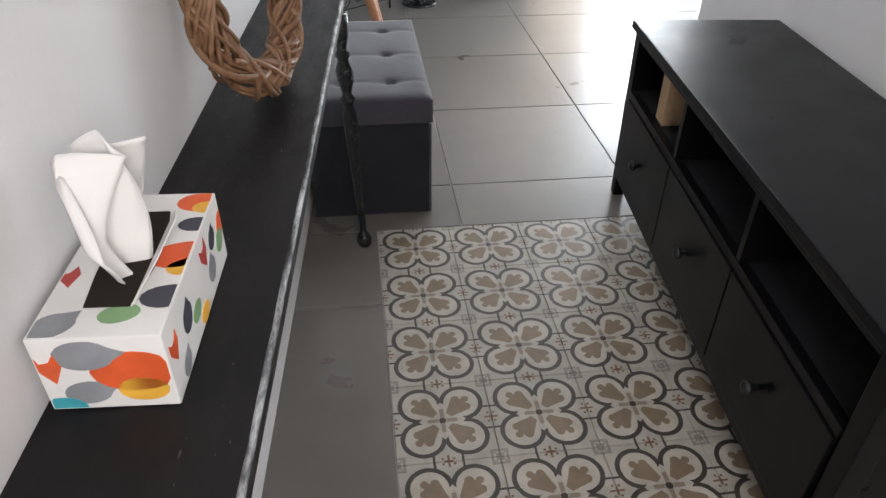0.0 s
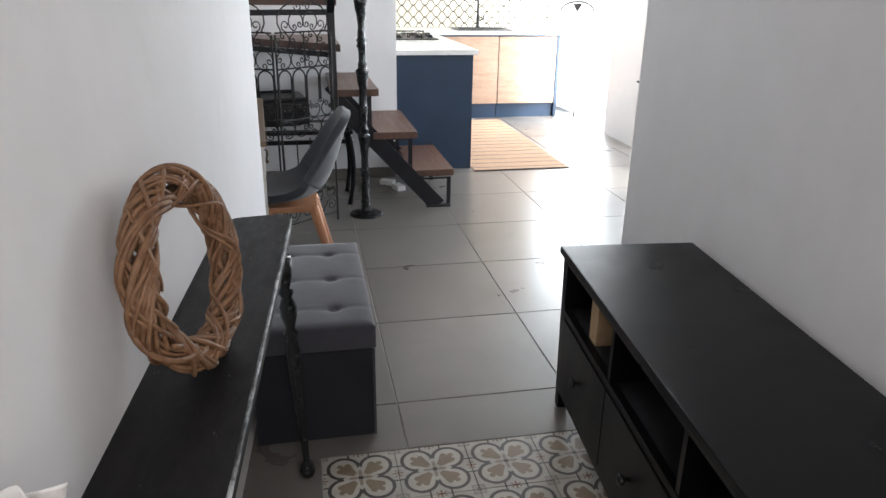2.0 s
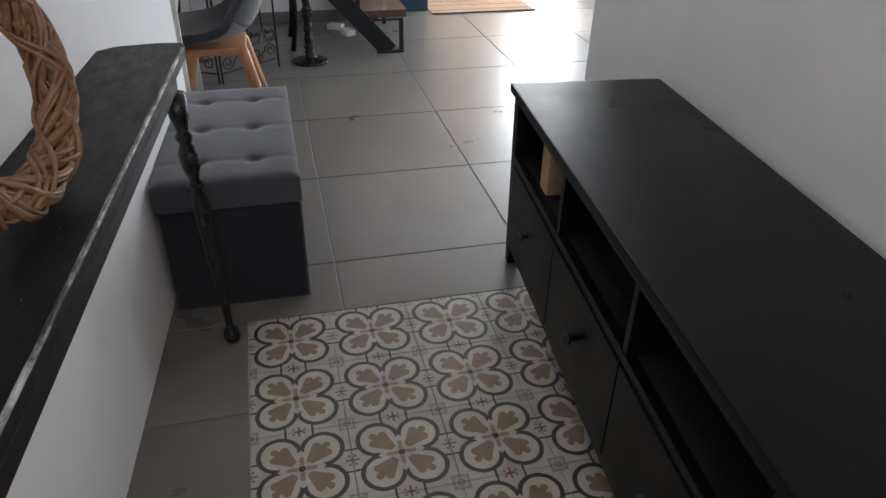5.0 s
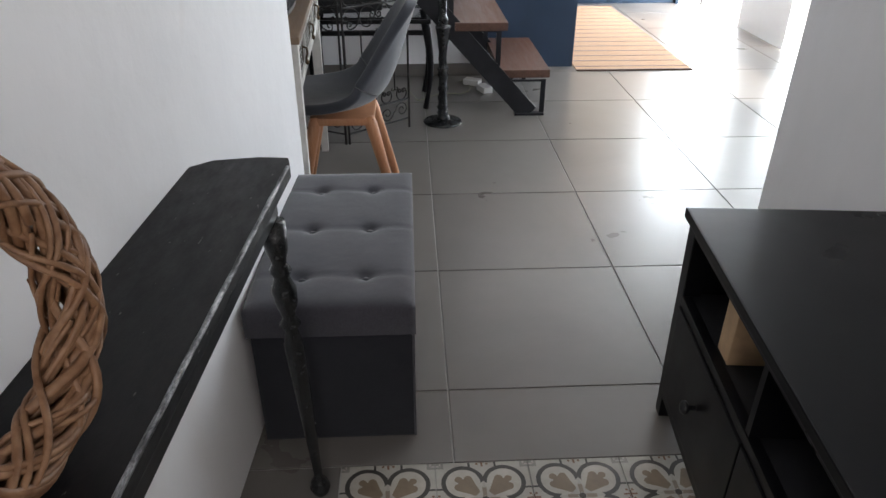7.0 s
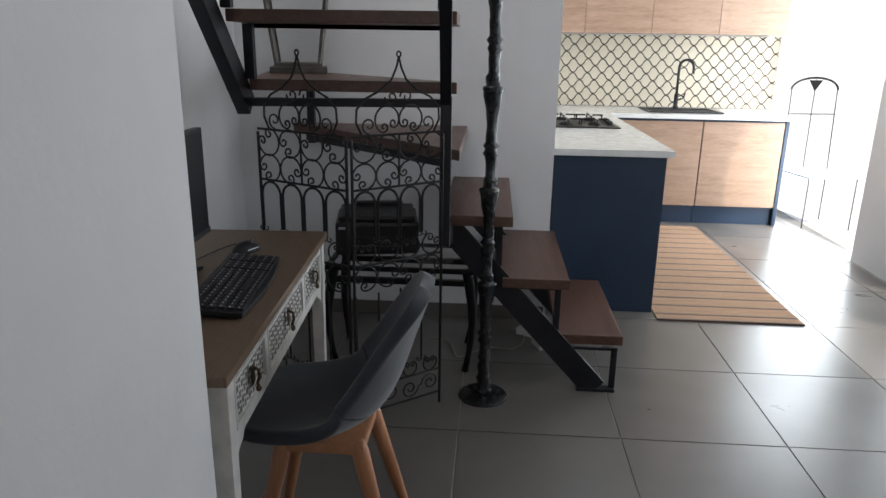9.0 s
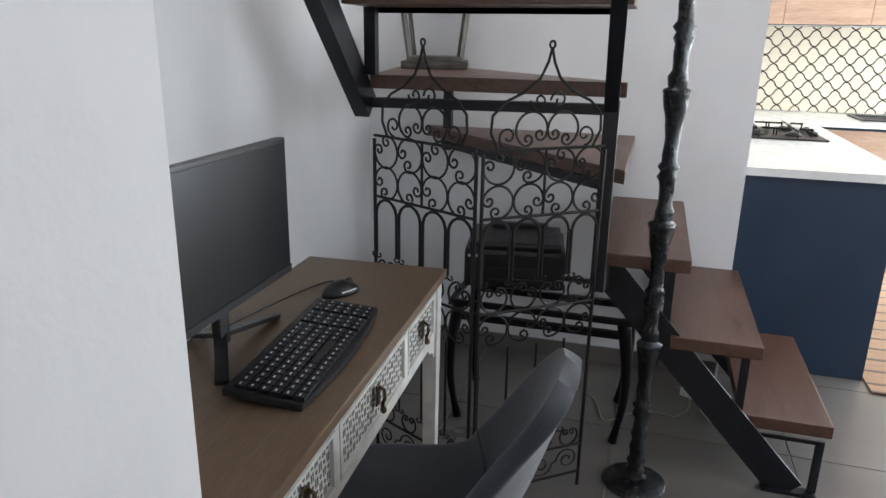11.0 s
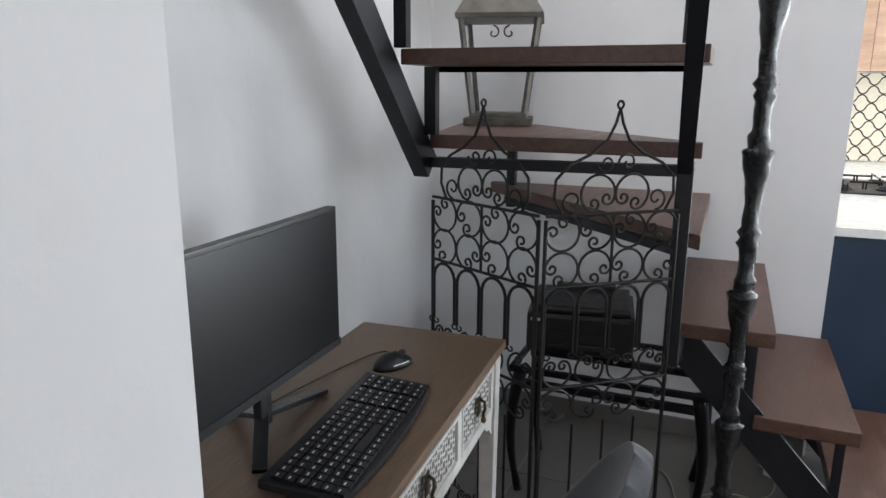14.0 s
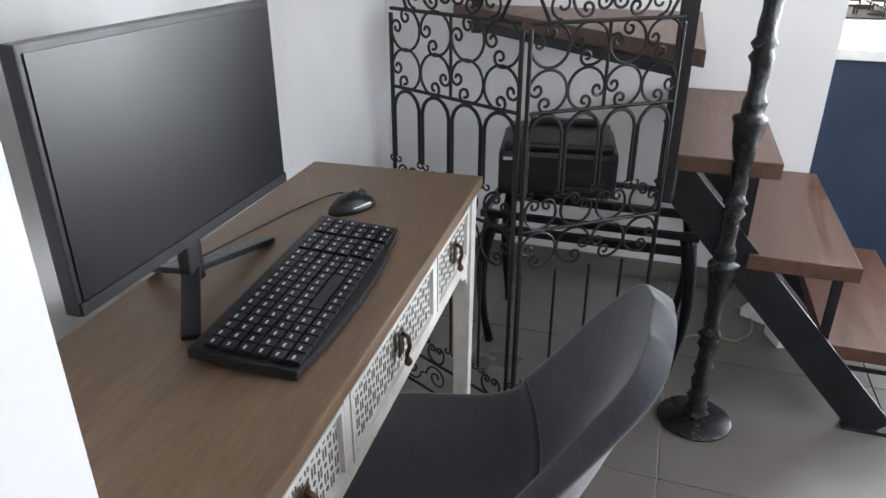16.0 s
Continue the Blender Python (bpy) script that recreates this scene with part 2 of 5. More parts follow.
M["worktop"] = plain("white_quartz_worktop", (0.72, 0.71, 0.68), 0.12, vary=0.05, scale=25, bump=0.0)
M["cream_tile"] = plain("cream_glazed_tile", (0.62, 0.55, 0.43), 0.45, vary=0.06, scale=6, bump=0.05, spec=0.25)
M["dark_grout_slot_shade"] = plain("dark_grout_slot_shade", (0.028, 0.022, 0.018), 0.8, spec=0.1)
M["white_wood"] = plain("chalky_white_paint", (0.66, 0.64, 0.60), 0.55, vary=0.12, scale=18, bump=0.25)
# Grey that paints the shade inside the drawer fretwork holes.
M["fret_shade"] = plain("grey_hole_shade", (0.15, 0.135, 0.12), 0.8, vary=0.15)
M["bronze"] = plain("antique_bronze", (0.10, 0.065, 0.035), 0.4, 0.8, vary=0.3, scale=60, bump=0.3)
M["green"] = plain("petrol_green_gloss", (0.012, 0.058, 0.074), 0.22, vary=0.3, scale=9, bump=0.12)
M["peg"] = plain("aged_wood_peg", (0.16, 0.12, 0.07), 0.35, 0.3, vary=0.3, scale=30)
M["zinc"] = plain("aged_zinc", (0.11, 0.10, 0.088), 0.5, 0.55, vary=0.35, scale=14, bump=0.4)
M["brass"] = plain("hammered_brass", (0.32, 0.225, 0.095), 0.28, 1.0, vary=0.25, scale=30, bump=0.8)
M["plaque"] = wood("grey_brown_driftwood", (0.10, 0.085, 0.07), (0.16, 0.14, 0.12), (0.22, 0.19, 0.16), 2.0, (0.5, 0.7), (10, 10, 1.2))
M["card"] = plain("white_card", (0.78, 0.77, 0.75), 0.5, vary=0.04)
M["tissue"] = plain("soft_white_tissue", (0.82, 0.80, 0.78), 0.9, vary=0.03, bump=0.2)
M["kraft"] = plain("kraft_box", (0.42, 0.28, 0.16), 0.7, vary=0.15, scale=20)
M["cable"] = plain("pale_green_cable", (0.32, 0.33, 0.24), 0.5)
M["white_gloss"] = plain("white_lacquer", (0.82, 0.82, 0.81), 0.4, vary=0.01, bump=0.0)
M["deck"] = wood("grey_pink_planks", (0.38, 0.31, 0.26), (0.48, 0.40, 0.34), (0.56, 0.48, 0.42), 1.0, (0.5, 0.7))
PRINT = {k: plain("print_" + k, c, 0.5, vary=0.12, scale=30) for k, c in {
    "orange": (0.72, 0.11, 0.03), "yellow": (0.78, 0.42, 0.05), "grey": (0.26, 0.27, 0.29), "charcoal": (0.05, 0.05, 0.07),
    "teal": (0.05, 0.36, 0.42), "green": (0.22, 0.38, 0.18), "red": (0.45, 0.05, 0.04)}.items()}


def willow_mat():
    m = Mat("woven_willow", (0.3, 0.17, 0.09), 0.55)
    g = m.t.nodes.new("ShaderNodeNewGeometry")
    c = m.ramp(g.outputs["Random Per Island"], [(0.0, (0.10, 0.045, 0.022)), (0.45, (0.24, 0.11, 0.045)), (0.8, (0.36, 0.19, 0.088)), (1.0, (0.50, 0.40, 0.30))])
    m.colour(m.mix(0.3, c, m.ramp(m.noise(60, 4), [(0.35, (0.10, 0.05, 0.028)), (0.65, (0.40, 0.26, 0.16))])))
    m.bump(m.noise(120, 3), 0.4, 0.001)
    return m.m


M["willow"] = willow_mat()


def rug_mat():
    m = Mat("woven_jute", (0.4, 0.24, 0.14), 0.95, spec=0.15)
    m.colour(m.mix(0.5, m.ramp(m.noise(9, 5, stretch=(0.5, 4, 1)), [(0.3, (0.33, 0.19, 0.115)), (0.7, (0.50, 0.32, 0.20))]),
                   m.ramp(m.noise(240, 2), [(0.35, (0.25, 0.14, 0.085)), (0.65, (0.56, 0.38, 0.25))])))
    m.bump(m.noise(200, 2), 0.5, 0.002)
    return m.m


M["rug"] = rug_mat()
M["rug_dark"] = fabric("dark_brown_yarn", (0.07, 0.035, 0.022), (0.13, 0.07, 0.045))


def glass_mat():
    m = Mat("clear_glass", (1, 1, 1), 0.03)
    m.b.inputs["Transmission Weight"].default_value = 1.0
    m.b.inputs["IOR"].default_value = 1.1
    return m.m


M["glass"] = glass_mat()


# mesh helpers
def obj(name, bm, mat, parent=None, smooth=False):
    me = bpy.data.meshes.new(name)
    bmesh.ops.recalc_face_normals(bm, faces=bm.faces)
    bm.to_mesh(me)
    bm.free()
    me.materials.append(M[mat] if isinstance(mat, str) else mat)
    if smooth:
        for p in me.polygons:
            p.use_smooth = True
    o = new(name, me)
    if parent is not None:
        o.parent = parent
    return o


def part(name, bm, mat, parent, label="", smooth=False):
    o = obj(name, bm, mat, parent, smooth)
    if label:
        tagged(o, label)
    return o


def thing(name, x, y, z, label, category, group="", rz=0):
    e = new(name)
    e.empty_display_size = 0.05
    e.matrix_basis = pose(x, y, z, 0, 0, rz)
    return tagged(e, label, category, group)


def add_box(bm, x0, x1, y0, y1, z0, z1, bevel=0.0, m=None):
    r = bmesh.ops.create_cube(bm, size=1)
    vs = r["verts"]
    t = Matrix.Translation(((x0 + x1) / 2, (y0 + y1) / 2, (z0 + z1) / 2)) @ Matrix.Diagonal((x1 - x0, y1 - y0, z1 - z0, 1))
    bmesh.ops.transform(bm, verts=vs, matrix=t)
    if bevel > 0:
        es = list({e for v in vs for e in v.link_edges})
        r = bmesh.ops.bevel(bm, geom=es, offset=bevel, segments=2, profile=0.7, affect="EDGES", clamp_overlap=True)
        vs = list({v for f in r["faces"] for v in f.verts} | {v for v in vs if v.is_valid})
    if m is not None:
        bmesh.ops.transform(bm, verts=vs, matrix=m)
    return vs


def box(x0, x1, y0, y1, z0, z1, bevel=0.0, m=None):
    bm = bmesh.new()
    add_box(bm, x0, x1, y0, y1, z0, z1, bevel, m)
    return bm


def beam(bm, a, b, w, h, up=(0, 0, 1), bevel=0.0):
    """A bar of w by h from a to b."""
    a, b = Vector(a), Vector(b)
    d = (b - a)
    L = d.length
    d.normalize()
    s = d.cross(Vector(up))
    if s.length < 1e-4:
        s = Vector((1, 0, 0))
    s.normalize()
    n = s.cross(d)
    m = Matrix((s, d, n)).transposed().to_4x4()
    m.translation = (a + b) / 2
    add_box(bm, -w / 2, w / 2, -L / 2, L / 2, -h / 2, h / 2, bevel, m)


def add_lathe(bm, prof, seg=24, m=None, flute=0.0, cap=True):
    rings = []
    for r, z in prof:
        ring = []
        for i in range(seg):
            a = 2 * math.pi * i / seg
            rr = r * (1 + flute * math.cos(a * 4)) if flute else r
            v = Vector((rr * math.cos(a), rr * math.sin(a), z))
            ring.append(bm.verts.new(m @ v if m is not None else v))
        rings.append(ring)
    for k in range(len(rings) - 1):
        for i in range(seg):
            bm.faces.new((rings[k][i], rings[k][(i + 1) % seg], rings[k + 1][(i + 1) % seg], rings[k + 1][i]))
    if cap:
        for ring in (rings[0], rings[-1]):
            try:
                bm.faces.new(ring)
            except ValueError:
                pass


def lathe(prof, seg=24, m=None, flute=0.0):
    bm = bmesh.new()
    add_lathe(bm, prof, seg, m, flute)
    return bm


def add_tube(bm, pts, r, seg=6, taper=None, closed=False):
    pts = [Vector(p) for p in pts]
    n = len(pts)
    rings = []
    prev = None
    for i, p in enumerate(pts):
        a = pts[(i - 1) % n] if (closed or i > 0) else p
        b = pts[(i + 1) % n] if (closed or i < n - 1) else p
        d = (b - a).normalized()
        if prev is None:
            prev = d.orthogonal().normalized()
        u = (prev - d * prev.dot(d)).normalized()
        prev = u
        w = d.cross(u)
        rr = r * (taper(i / (n - 1)) if taper else 1)
        rings.append([bm.verts.new(p + (u * math.cos(2 * math.pi * k / seg) + w * math.sin(2 * math.pi * k / seg)) * rr) for k in range(seg)])
    for i in range(n if closed else n - 1):
        A, B = rings[i], rings[(i + 1) % n]
        for k in range(seg):
            bm.faces.new((A[k], A[(k + 1) % seg], B[(k + 1) % seg], B[k]))
    if not closed:
        bm.faces.new(rings[0])
        bm.faces.new(rings[-1])


def tube(pts, r, seg=6, taper=None, closed=False):
    bm = bmesh.new()
    add_tube(bm, pts, r, seg, taper, closed)
    return bm


def add_prism(bm, poly, z0, z1, m=None):
    """poly in x, y, pushed from z0 to z1."""
    A = [bm.verts.new((m @ Vector((x, y, z0))) if m is not None else (x, y, z0)) for x, y in poly]
    B = [bm.verts.new((m @ Vector((x, y, z1))) if m is not None else (x, y, z1)) for x, y in poly]
    bm.faces.new(A[::-1])
    bm.faces.new(B)
    for i in range(len(poly)):
        j = (i + 1) % len(poly)
        bm.faces.new((A[i], A[j], B[j], B[i]))


def prism(poly, z0, z1, m=None, bevel=0.0):
    bm = bmesh.new()
    add_prism(bm, poly, z0, z1, m)
    if bevel:
        bmesh.ops.recalc_face_normals(bm, faces=bm.faces)
        bmesh.ops.bevel(bm, geom=list(bm.edges), offset=bevel, segments=2, profile=0.7, affect="EDGES", clamp_overlap=True)
    return bm


def structure(name, bm, mat, label):
    return tagged(obj(name, bm, mat), label, kind="structure")


# ---- structure ----
XR, XW = 1.32, -0.70
YB = 5.07
XO = 2.90
YK = 8.05
structure("wall_left_near", prism([(-0.130, 2.706), (XW - 0.15, 2.75), (XW - 0.15, -1.6), (-0.40, -1.6)], 0, CEIL), "wall", "white plastered wall behind the black console, with a square end")
structure("wall_stair_side", prism([(-0.61, 2.751), (-0.90, YB), (-1.05, YB), (-1.05, 2.751)], 0, CEIL), "wall", "white plastered wall behind the desk and the stairs")
structure("wall_stair_back", box(-1.05, 0.70, YB, YB + 0.15, 0, CEIL), "wall", "white plastered wall behind the winding stair")
structure("wall_lintel", box(0.70, XO, YB, YB + 0.15, 2.13, CEIL), "wall", "white plastered beam over the opening to the kitchen")
structure("wall_kitchen_left", box(0.55, 0.70, YB + 0.15, YK, 0, CEIL), "wall", "white plastered kitchen wall")
structure("wall_kitchen_back", box(0.55, XO, YK, YK + 0.15, 0, CEIL), "wall", "white plastered wall behind the kitchen units")
structure("wall_right_near", prism([(1.355, 2.66), (0.954, -1.6), (1.15, -1.6), (1.50, 2.66)], 0, CEIL), "wall", "white plastered wall behind the black sideboard")
structure("wall_right_turn", box(1.502, XO, 2.51, 2.66, 0, CEIL), "wall", "white plastered return wall")
structure("wall_rear", box(-0.42, 1.2, -1.75, -1.6, 0, CEIL), "wall", "white plastered wall at the near end of the passage")
wr = bmesh.new()
add_box(wr, XO, XO + 0.15, 2.435, 3.2, 0, CEIL)
# Unseen window opening, made up to go with the added stair lamp.
add_box(wr, XO, XO + 0.15, 3.2, 4.6, 0, 0.9)
add_box(wr, XO, XO + 0.15, 3.2, 4.6, 2.1, CEIL)
add_box(wr, XO, XO + 0.15, 4.6, 5.33, 0, CEIL)
add_box(wr, XO, XO + 0.15, 5.33, YK, 2.15, CEIL)
structure("wall_right_far", wr, "wall", "white plastered outer wall with an added unseen window opening and a wide doorway")
ce = bmesh.new()
add_box(ce, -1.10, XO + 0.15, -1.75, 3.5, CEIL, CEIL + 0.1)
add_box(ce, -1.10, XO + 0.15, 4.6, YK + 0.15, CEIL, CEIL + 0.1)
add_box(ce, -1.10, -0.53, 3.5, 4.6, CEIL, CEIL + 0.1)
add_box(ce, 0.29, XO + 0.15, 3.5, 4.6, CEIL, CEIL + 0.1)
# Cap of the unseen recess that was added to hold the stair lamp.
add_box(ce, -0.60, 0.36, 3.4, 4.7, CEIL + 0.1, CEIL + 0.15)
structure("ceiling", ce, "ceiling", "plain white plastered ceiling")
structure("ground", box(-30, 60, -40, 60, -0.20, -0.12), "outside", "pale paved ground outside")
# White backdrop wall, made up so that the doorway looks out on brightness.
structure("bright_backdrop", box(XO + 0.151, 12, 11.0, 11.2, -0.119, 3.2), "outside", "white backdrop wall added to brighten the doorway")
structure("terrace", box(XO + 0.151, XO + 6, 0, 14, -0.119, -0.03), "outside", "pale sunlit terrace outside the doorway")
structure("baseboard", box(-0.88, 0.69, YB - 0.012, YB - 0.001, 0.001, 0.075), "tile", "grey tiled skirting under the stair wall")
structure("door_frame", box(XO - 0.02, XO - 0.001, 5.27, 5.33, 0.001, 2.2, 0.003), "white_gloss", "white lacquered frame of the bright doorway")


# ---- passage ----
def sideboard():
    y0, y1, x0, x1, h = 0.0, 1.42, 0.0, 0.455, 0.575
    a = radians(-5.3)
    px, py = 0.818 + 0.2275 * math.cos(a) + 0.71 * math.sin(a), 2.01 + 0.2275 * math.sin(a) - 0.71 * math.cos(a)
    s = thing("sideboard", px, py, 0, "low black-brown sideboard with open slots over drawers, against white wall", "sideboard", rz=-5.3)
    cx, cy = (x0 + x1) / 2, (y0 + y1) / 2
    X0, X1, Y0, Y1 = x0 - cx + 0.012, x1 - cx - 0.015, y0 - cy + 0.012, y1 - cy - 0.012
    part("top", box(x0 - cx, x1 - cx - 0.015, y0 - cy, y1 - cy, h - 0.024, h, 0.004), "black_paint", s, "smooth black-brown top board")
    part("back_panel", box(X1 - 0.012, X1, Y0, Y1, 0.10, h - 0.025), "inside_paint", s)
    part("shelf", box(X0 + 0.01, X1 - 0.013, Y0 + 0.03, Y1 - 0.03, 0.355, 0.373), "inside_paint", s)
    part("bottom", box(X0 + 0.01, X1 - 0.013, Y0 + 0.03, Y1 - 0.03, 0.085, 0.10), "inside_paint", s)
    part("front_rail", box(X0, X0 + 0.022, Y0 + 0.046, Y1 - 0.046, 0.352, 0.376, 0.002), "black_paint", s)
    part("front_rail", box(X0, X0 + 0.022, Y0 + 0.046, Y1 - 0.046, 0.075, 0.10, 0.002), "black_paint", s)
    part("front_rail", box(X0, X0 + 0.022, Y0 + 0.046, Y1 - 0.046, h - 0.045, h - 0.025, 0.002), "black_paint", s)
    for a in (Y0, Y1 - 0.045):
        part("side_panel", box(X0 + 0.03, X1 - 0.03, a + 0.012, a + 0.03, 0.09, h - 0.025), "black_paint", s)
        for b in (X0, X1 - 0.045):
            bm = bmesh.new()
            vs = add_box(bm, b, b + 0.045, a, a + 0.045, 0.0, h - 0.025, 0.003)
            for v in bm.verts:
                if v.co.z < 0.02:
                    v.co.x += (b + 0.022 - v.co.x) * 0.25
                    v.co.y += (a + 0.022 - v.co.y) * 0.25
            part("leg", bm, "black_paint", s)
    n = 3
    e = [Y0 + 0.046 + i * (Y1 - Y0 - 0.092) / n for i in range(n + 1)]
    for i in range(1, n):
        part("divider", box(X0 + 0.002, X1 - 0.013, e[i] - 0.009, e[i] + 0.009, 0.377, h - 0.046), "black_paint", s)
    for i in range(n):
        fr = bmesh.new()
        a, b = e[i] + 0.003, e[i + 1] - 0.003
        add_box(fr, X0 - 0.004, X0 + 0.014, a, b, 0.103, 0.349, 0.0025)
        d = part("drawer_front", fr, "black_paint", s)
        part("knob", lathe([(0.006, 0), (0.006, 0.012), (0.015, 0.018), (0.016, 0.024), (0.011, 0.030), (0.0, 0.031)], 18,
                           Matrix.Translation((X0 - 0.004, (a + b) / 2, 0.235)) @ Matrix.Rotation(-math.pi / 2, 4, "Y")), "black_plastic", d, "small round glossy black knob", smooth=True)
    k = thing("board_box", 0.950, 1.725, 0.3735, "thin brown board box standing in the sideboard slot", "box", rz=-5.3)
    kb = bmesh.new()
    add_box(kb, -0.12, 0.12, -0.030, 0.030, 0.0, 0.135, 0.003)
    part("body", kb, "kraft", k)


def console():
    a = radians(-3.4)
    c = thing("console_table", -0.102 + 0.835 * math.sin(a), 1.833 - 0.835 * math.cos(a), 0, "narrow black console table with chipped edge and turned legs", "console table", rz=-3.4)
    poly = []
    W, L0, L1 = 0.177, -0.95, 0.862
    poly = [(-0.088, L0), (0.088, L0), (0.093, L1 - 0.03), (0.085, L1), (0.03, L1 + 0.002), (-0.05, L1 - 0.015), (-0.088, L1 - 0.05)]
    part("tabletop", prism(poly, 0.744, 0.772, None, 0.005), "worn_black", c, "worn black board with a chipped edge")
    eb = bmesh.new()
    add_tube(eb, [(0.0858 + 0.005 * k / 40, L0 + (L1 - 0.04 - L0) * k / 40, 0.7694 + 0.0004 * math.sin(k * 2.1)) for k in range(41)], 0.0037, 8)
    part("chipped_edge", eb, "edge_chip", c, "pale scuffed paint along the front edge", smooth=True)
    part("apron", box(-0.07, 0.072, L0 + 0.03, L1 - 0.07, 0.69, 0.7435, 0.002), "black_paint", c)
    prof = [(0.0, 0.0), (0.018, 0.002), (0.023, 0.018), (0.018, 0.036), (0.009, 0.05), (0.010, 0.09), (0.014, 0.2), (0.018, 0.34), (0.020, 0.42), (0.012, 0.455),
            (0.021, 0.47), (0.012, 0.485), (0.022, 0.52), (0.024, 0.55), (0.014, 0.575), (0.021, 0.59), (0.013, 0.605), (0.021, 0.635), (0.024, 0.69)]
    for yy in (L0 + 0.08, L1 - 0.10):
        lean = Matrix.Identity(4)
        lean[0][2], lean[0][3], lean[1][3] = -0.03 / 0.69, 0.096, yy
        part("leg", lathe(prof, 20, lean), "cast_iron", c, "turned black front leg", smooth=True)


def tissue_box():
    t = thing("tissue_box", -0.206, 0.550, 0.7735, "white tissue box with coloured print and pulled-out tissue, on the console", "tissue box", rz=-3)
    w, l, h = 0.051, 0.105, 0.077
    bm = bmesh.new()
    add_box(bm, -w, w, -l, l, 0, h, 0.002)
    part("carton", bm, "card", t)
    # Dark plate on the closed carton paints the shade inside the slot.
    flap = prism([(-0.018, -0.07), (0.018, -0.07), (0.024, -0.02), (0.024, 0.03), (0.016, 0.07), (-0.016, 0.07), (-0.024, 0.02), (-0.022, -0.03)], h + 0.0004, h + 0.0014)
    part("slot", flap, "dark_grout_slot_shade", t, "dark oval painted as shade in the slot")
    fl = bmesh.new()
    add_tube(fl, [(0.022, -0.07, h + 0.001), (0.030, -0.03, h + 0.014), (0.032, 0.02, h + 0.018), (0.024, 0.07, h + 0.002)], 0.006, 5)
    part("flap", prism([(0.0, -0.07), (0.022, -0.03), (0.024, 0.03), (0.004, 0.07), (-0.004, 0.0)], 0, 0.0012, Matrix.Translation((0.020, 0, h)) @ Matrix.Rotation(-0.9, 4, "Y")), "card", t, "bent card flap")
    fl.free()
    rnd = random.Random(8)

    def blob(kind, a, b, side, s, turn, col):
        pts = []
        for i in range(18):
            q = 2 * math.pi * i / 18
            if kind == "fox":
                break
            r = s * (1.0 + (0.45 if kind == "drop" and i == 0 else 0) + 0.12 * math.cos(2 * q))
            pts.append((r * math.cos(q + turn), 0.8 * r * math.sin(q + turn)))
        if kind == "fox":
            pts = [(0, -s), (0.8 * s, 0.1 * s), (0.75 * s, s), (0.25 * s, 0.5 * s), (-0.25 * s, 0.5 * s), (-0.75 * s, s), (-0.8 * s, 0.1 * s)]
            pts = [(x * math.cos(turn) - y * math.sin(turn), x * math.sin(turn) + y * math.cos(turn)) for x, y in pts]
        lim = {"top": (w, l), "front": (l, h / 2), "near": (w, h / 2)}[side]
        m = {"top": Matrix.Translation((0, 0, h)), "front": Matrix.Translation((w, 0, h / 2)) @ Matrix(((0, 0, 1, 0), (1, 0, 0, 0), (0, 1, 0, 0), (0, 0, 0, 1))),
             "near": Matrix.Translation((0, -l, h / 2)) @ Matrix(((1, 0, 0, 0), (0, 0, -1, 0), (0, 1, 0, 0), (0, 0, 0, 1)))}[side]
        pts = [(min(max(a + x, -lim[0] + 0.002), lim[0] - 0.002), min(max(b + y, -lim[1] + 0.002), lim[1] - 0.002)) for x, y in pts]
        lift = 0.0003 + 0.0001 * rnd.randint(0, 6)
        part("printed_shape", prism(pts, 0.0, lift, m), PRINT[col], t, col + " printed shape")
    for args in [("dot", 0.045, 0.088, "top", 0.024, 0.2, "orange"), ("dot", 0.050, 0.078, "top", 0.014, 0.2, "yellow"), ("drop", 0.046, 0.048, "top", 0.016, 0.1, "charcoal"),
                 ("dot", 0.043, 0.0, "top", 0.026, 0.4, "orange"), ("dot", 0.050, -0.018, "top", 0.015, 0.6, "yellow"), ("drop", 0.045, -0.058, "top", 0.020, 0.2, "charcoal"),
                 ("dot", 0.012, -0.078, "top", 0.015, 0.5, "green"), ("drop", -0.036, -0.09, "top", 0.018, 0.9, "grey"), ("fox", -0.045, -0.03, "top", 0.014, 0.4, "red"),
                 ("drop", 0.062, 0.012, "front", 0.012, 1.2, "charcoal"), ("dot", 0.085, -0.005, "front", 0.013, 1.0, "green"), ("dot", 0.098, 0.008, "front", 0.014, 1.0, "orange"), ("fox", 0.03, 0.015, "front", 0.014, 0.2, "red"),
                 ("drop", 0.045, -0.012, "front", 0.014, 1.4, "grey"), ("dot", 0.0, -0.028, "front", 0.012, 0, "yellow"), ("drop", -0.045, 0.004, "front", 0.015, 1.3, "charcoal"),
                 ("dot", -0.02, -0.01, "front", 0.012, 0.3, "green"), ("fox", -0.088, 0.008, "front", 0.013, 0.1, "orange"), ("drop", -0.07, -0.025, "front", 0.012, 1.0, "grey"),
                 ("dot", 0.022, 0.002, "near", 0.030, 0, "orange"), ("dot", 0.026, -0.018, "near", 0.018, 0, "yellow"), ("drop", -0.012, 0.02, "near", 0.021, 0.1, "grey"),
                 ("drop", -0.018, -0.02, "near", 0.017, 0.3, "grey"), ("fox", -0.042, 0.006, "near", 0.015, 0.2, "orange"), ("dot", -0.04, -0.036, "near", 0.016, 0.0, "teal")]:
        blob(*args)
    n = 20
    bm = bmesh.new()
    rows = []
    for i in range(n + 1):
        s = i / n
        row = []
        for j in range(n + 1):
            q = j / n * 2 - 1
            width = 0.026 + 0.034 * min(1, s * 2.4) - 0.040 * max(0, s - 0.4) * 1.5
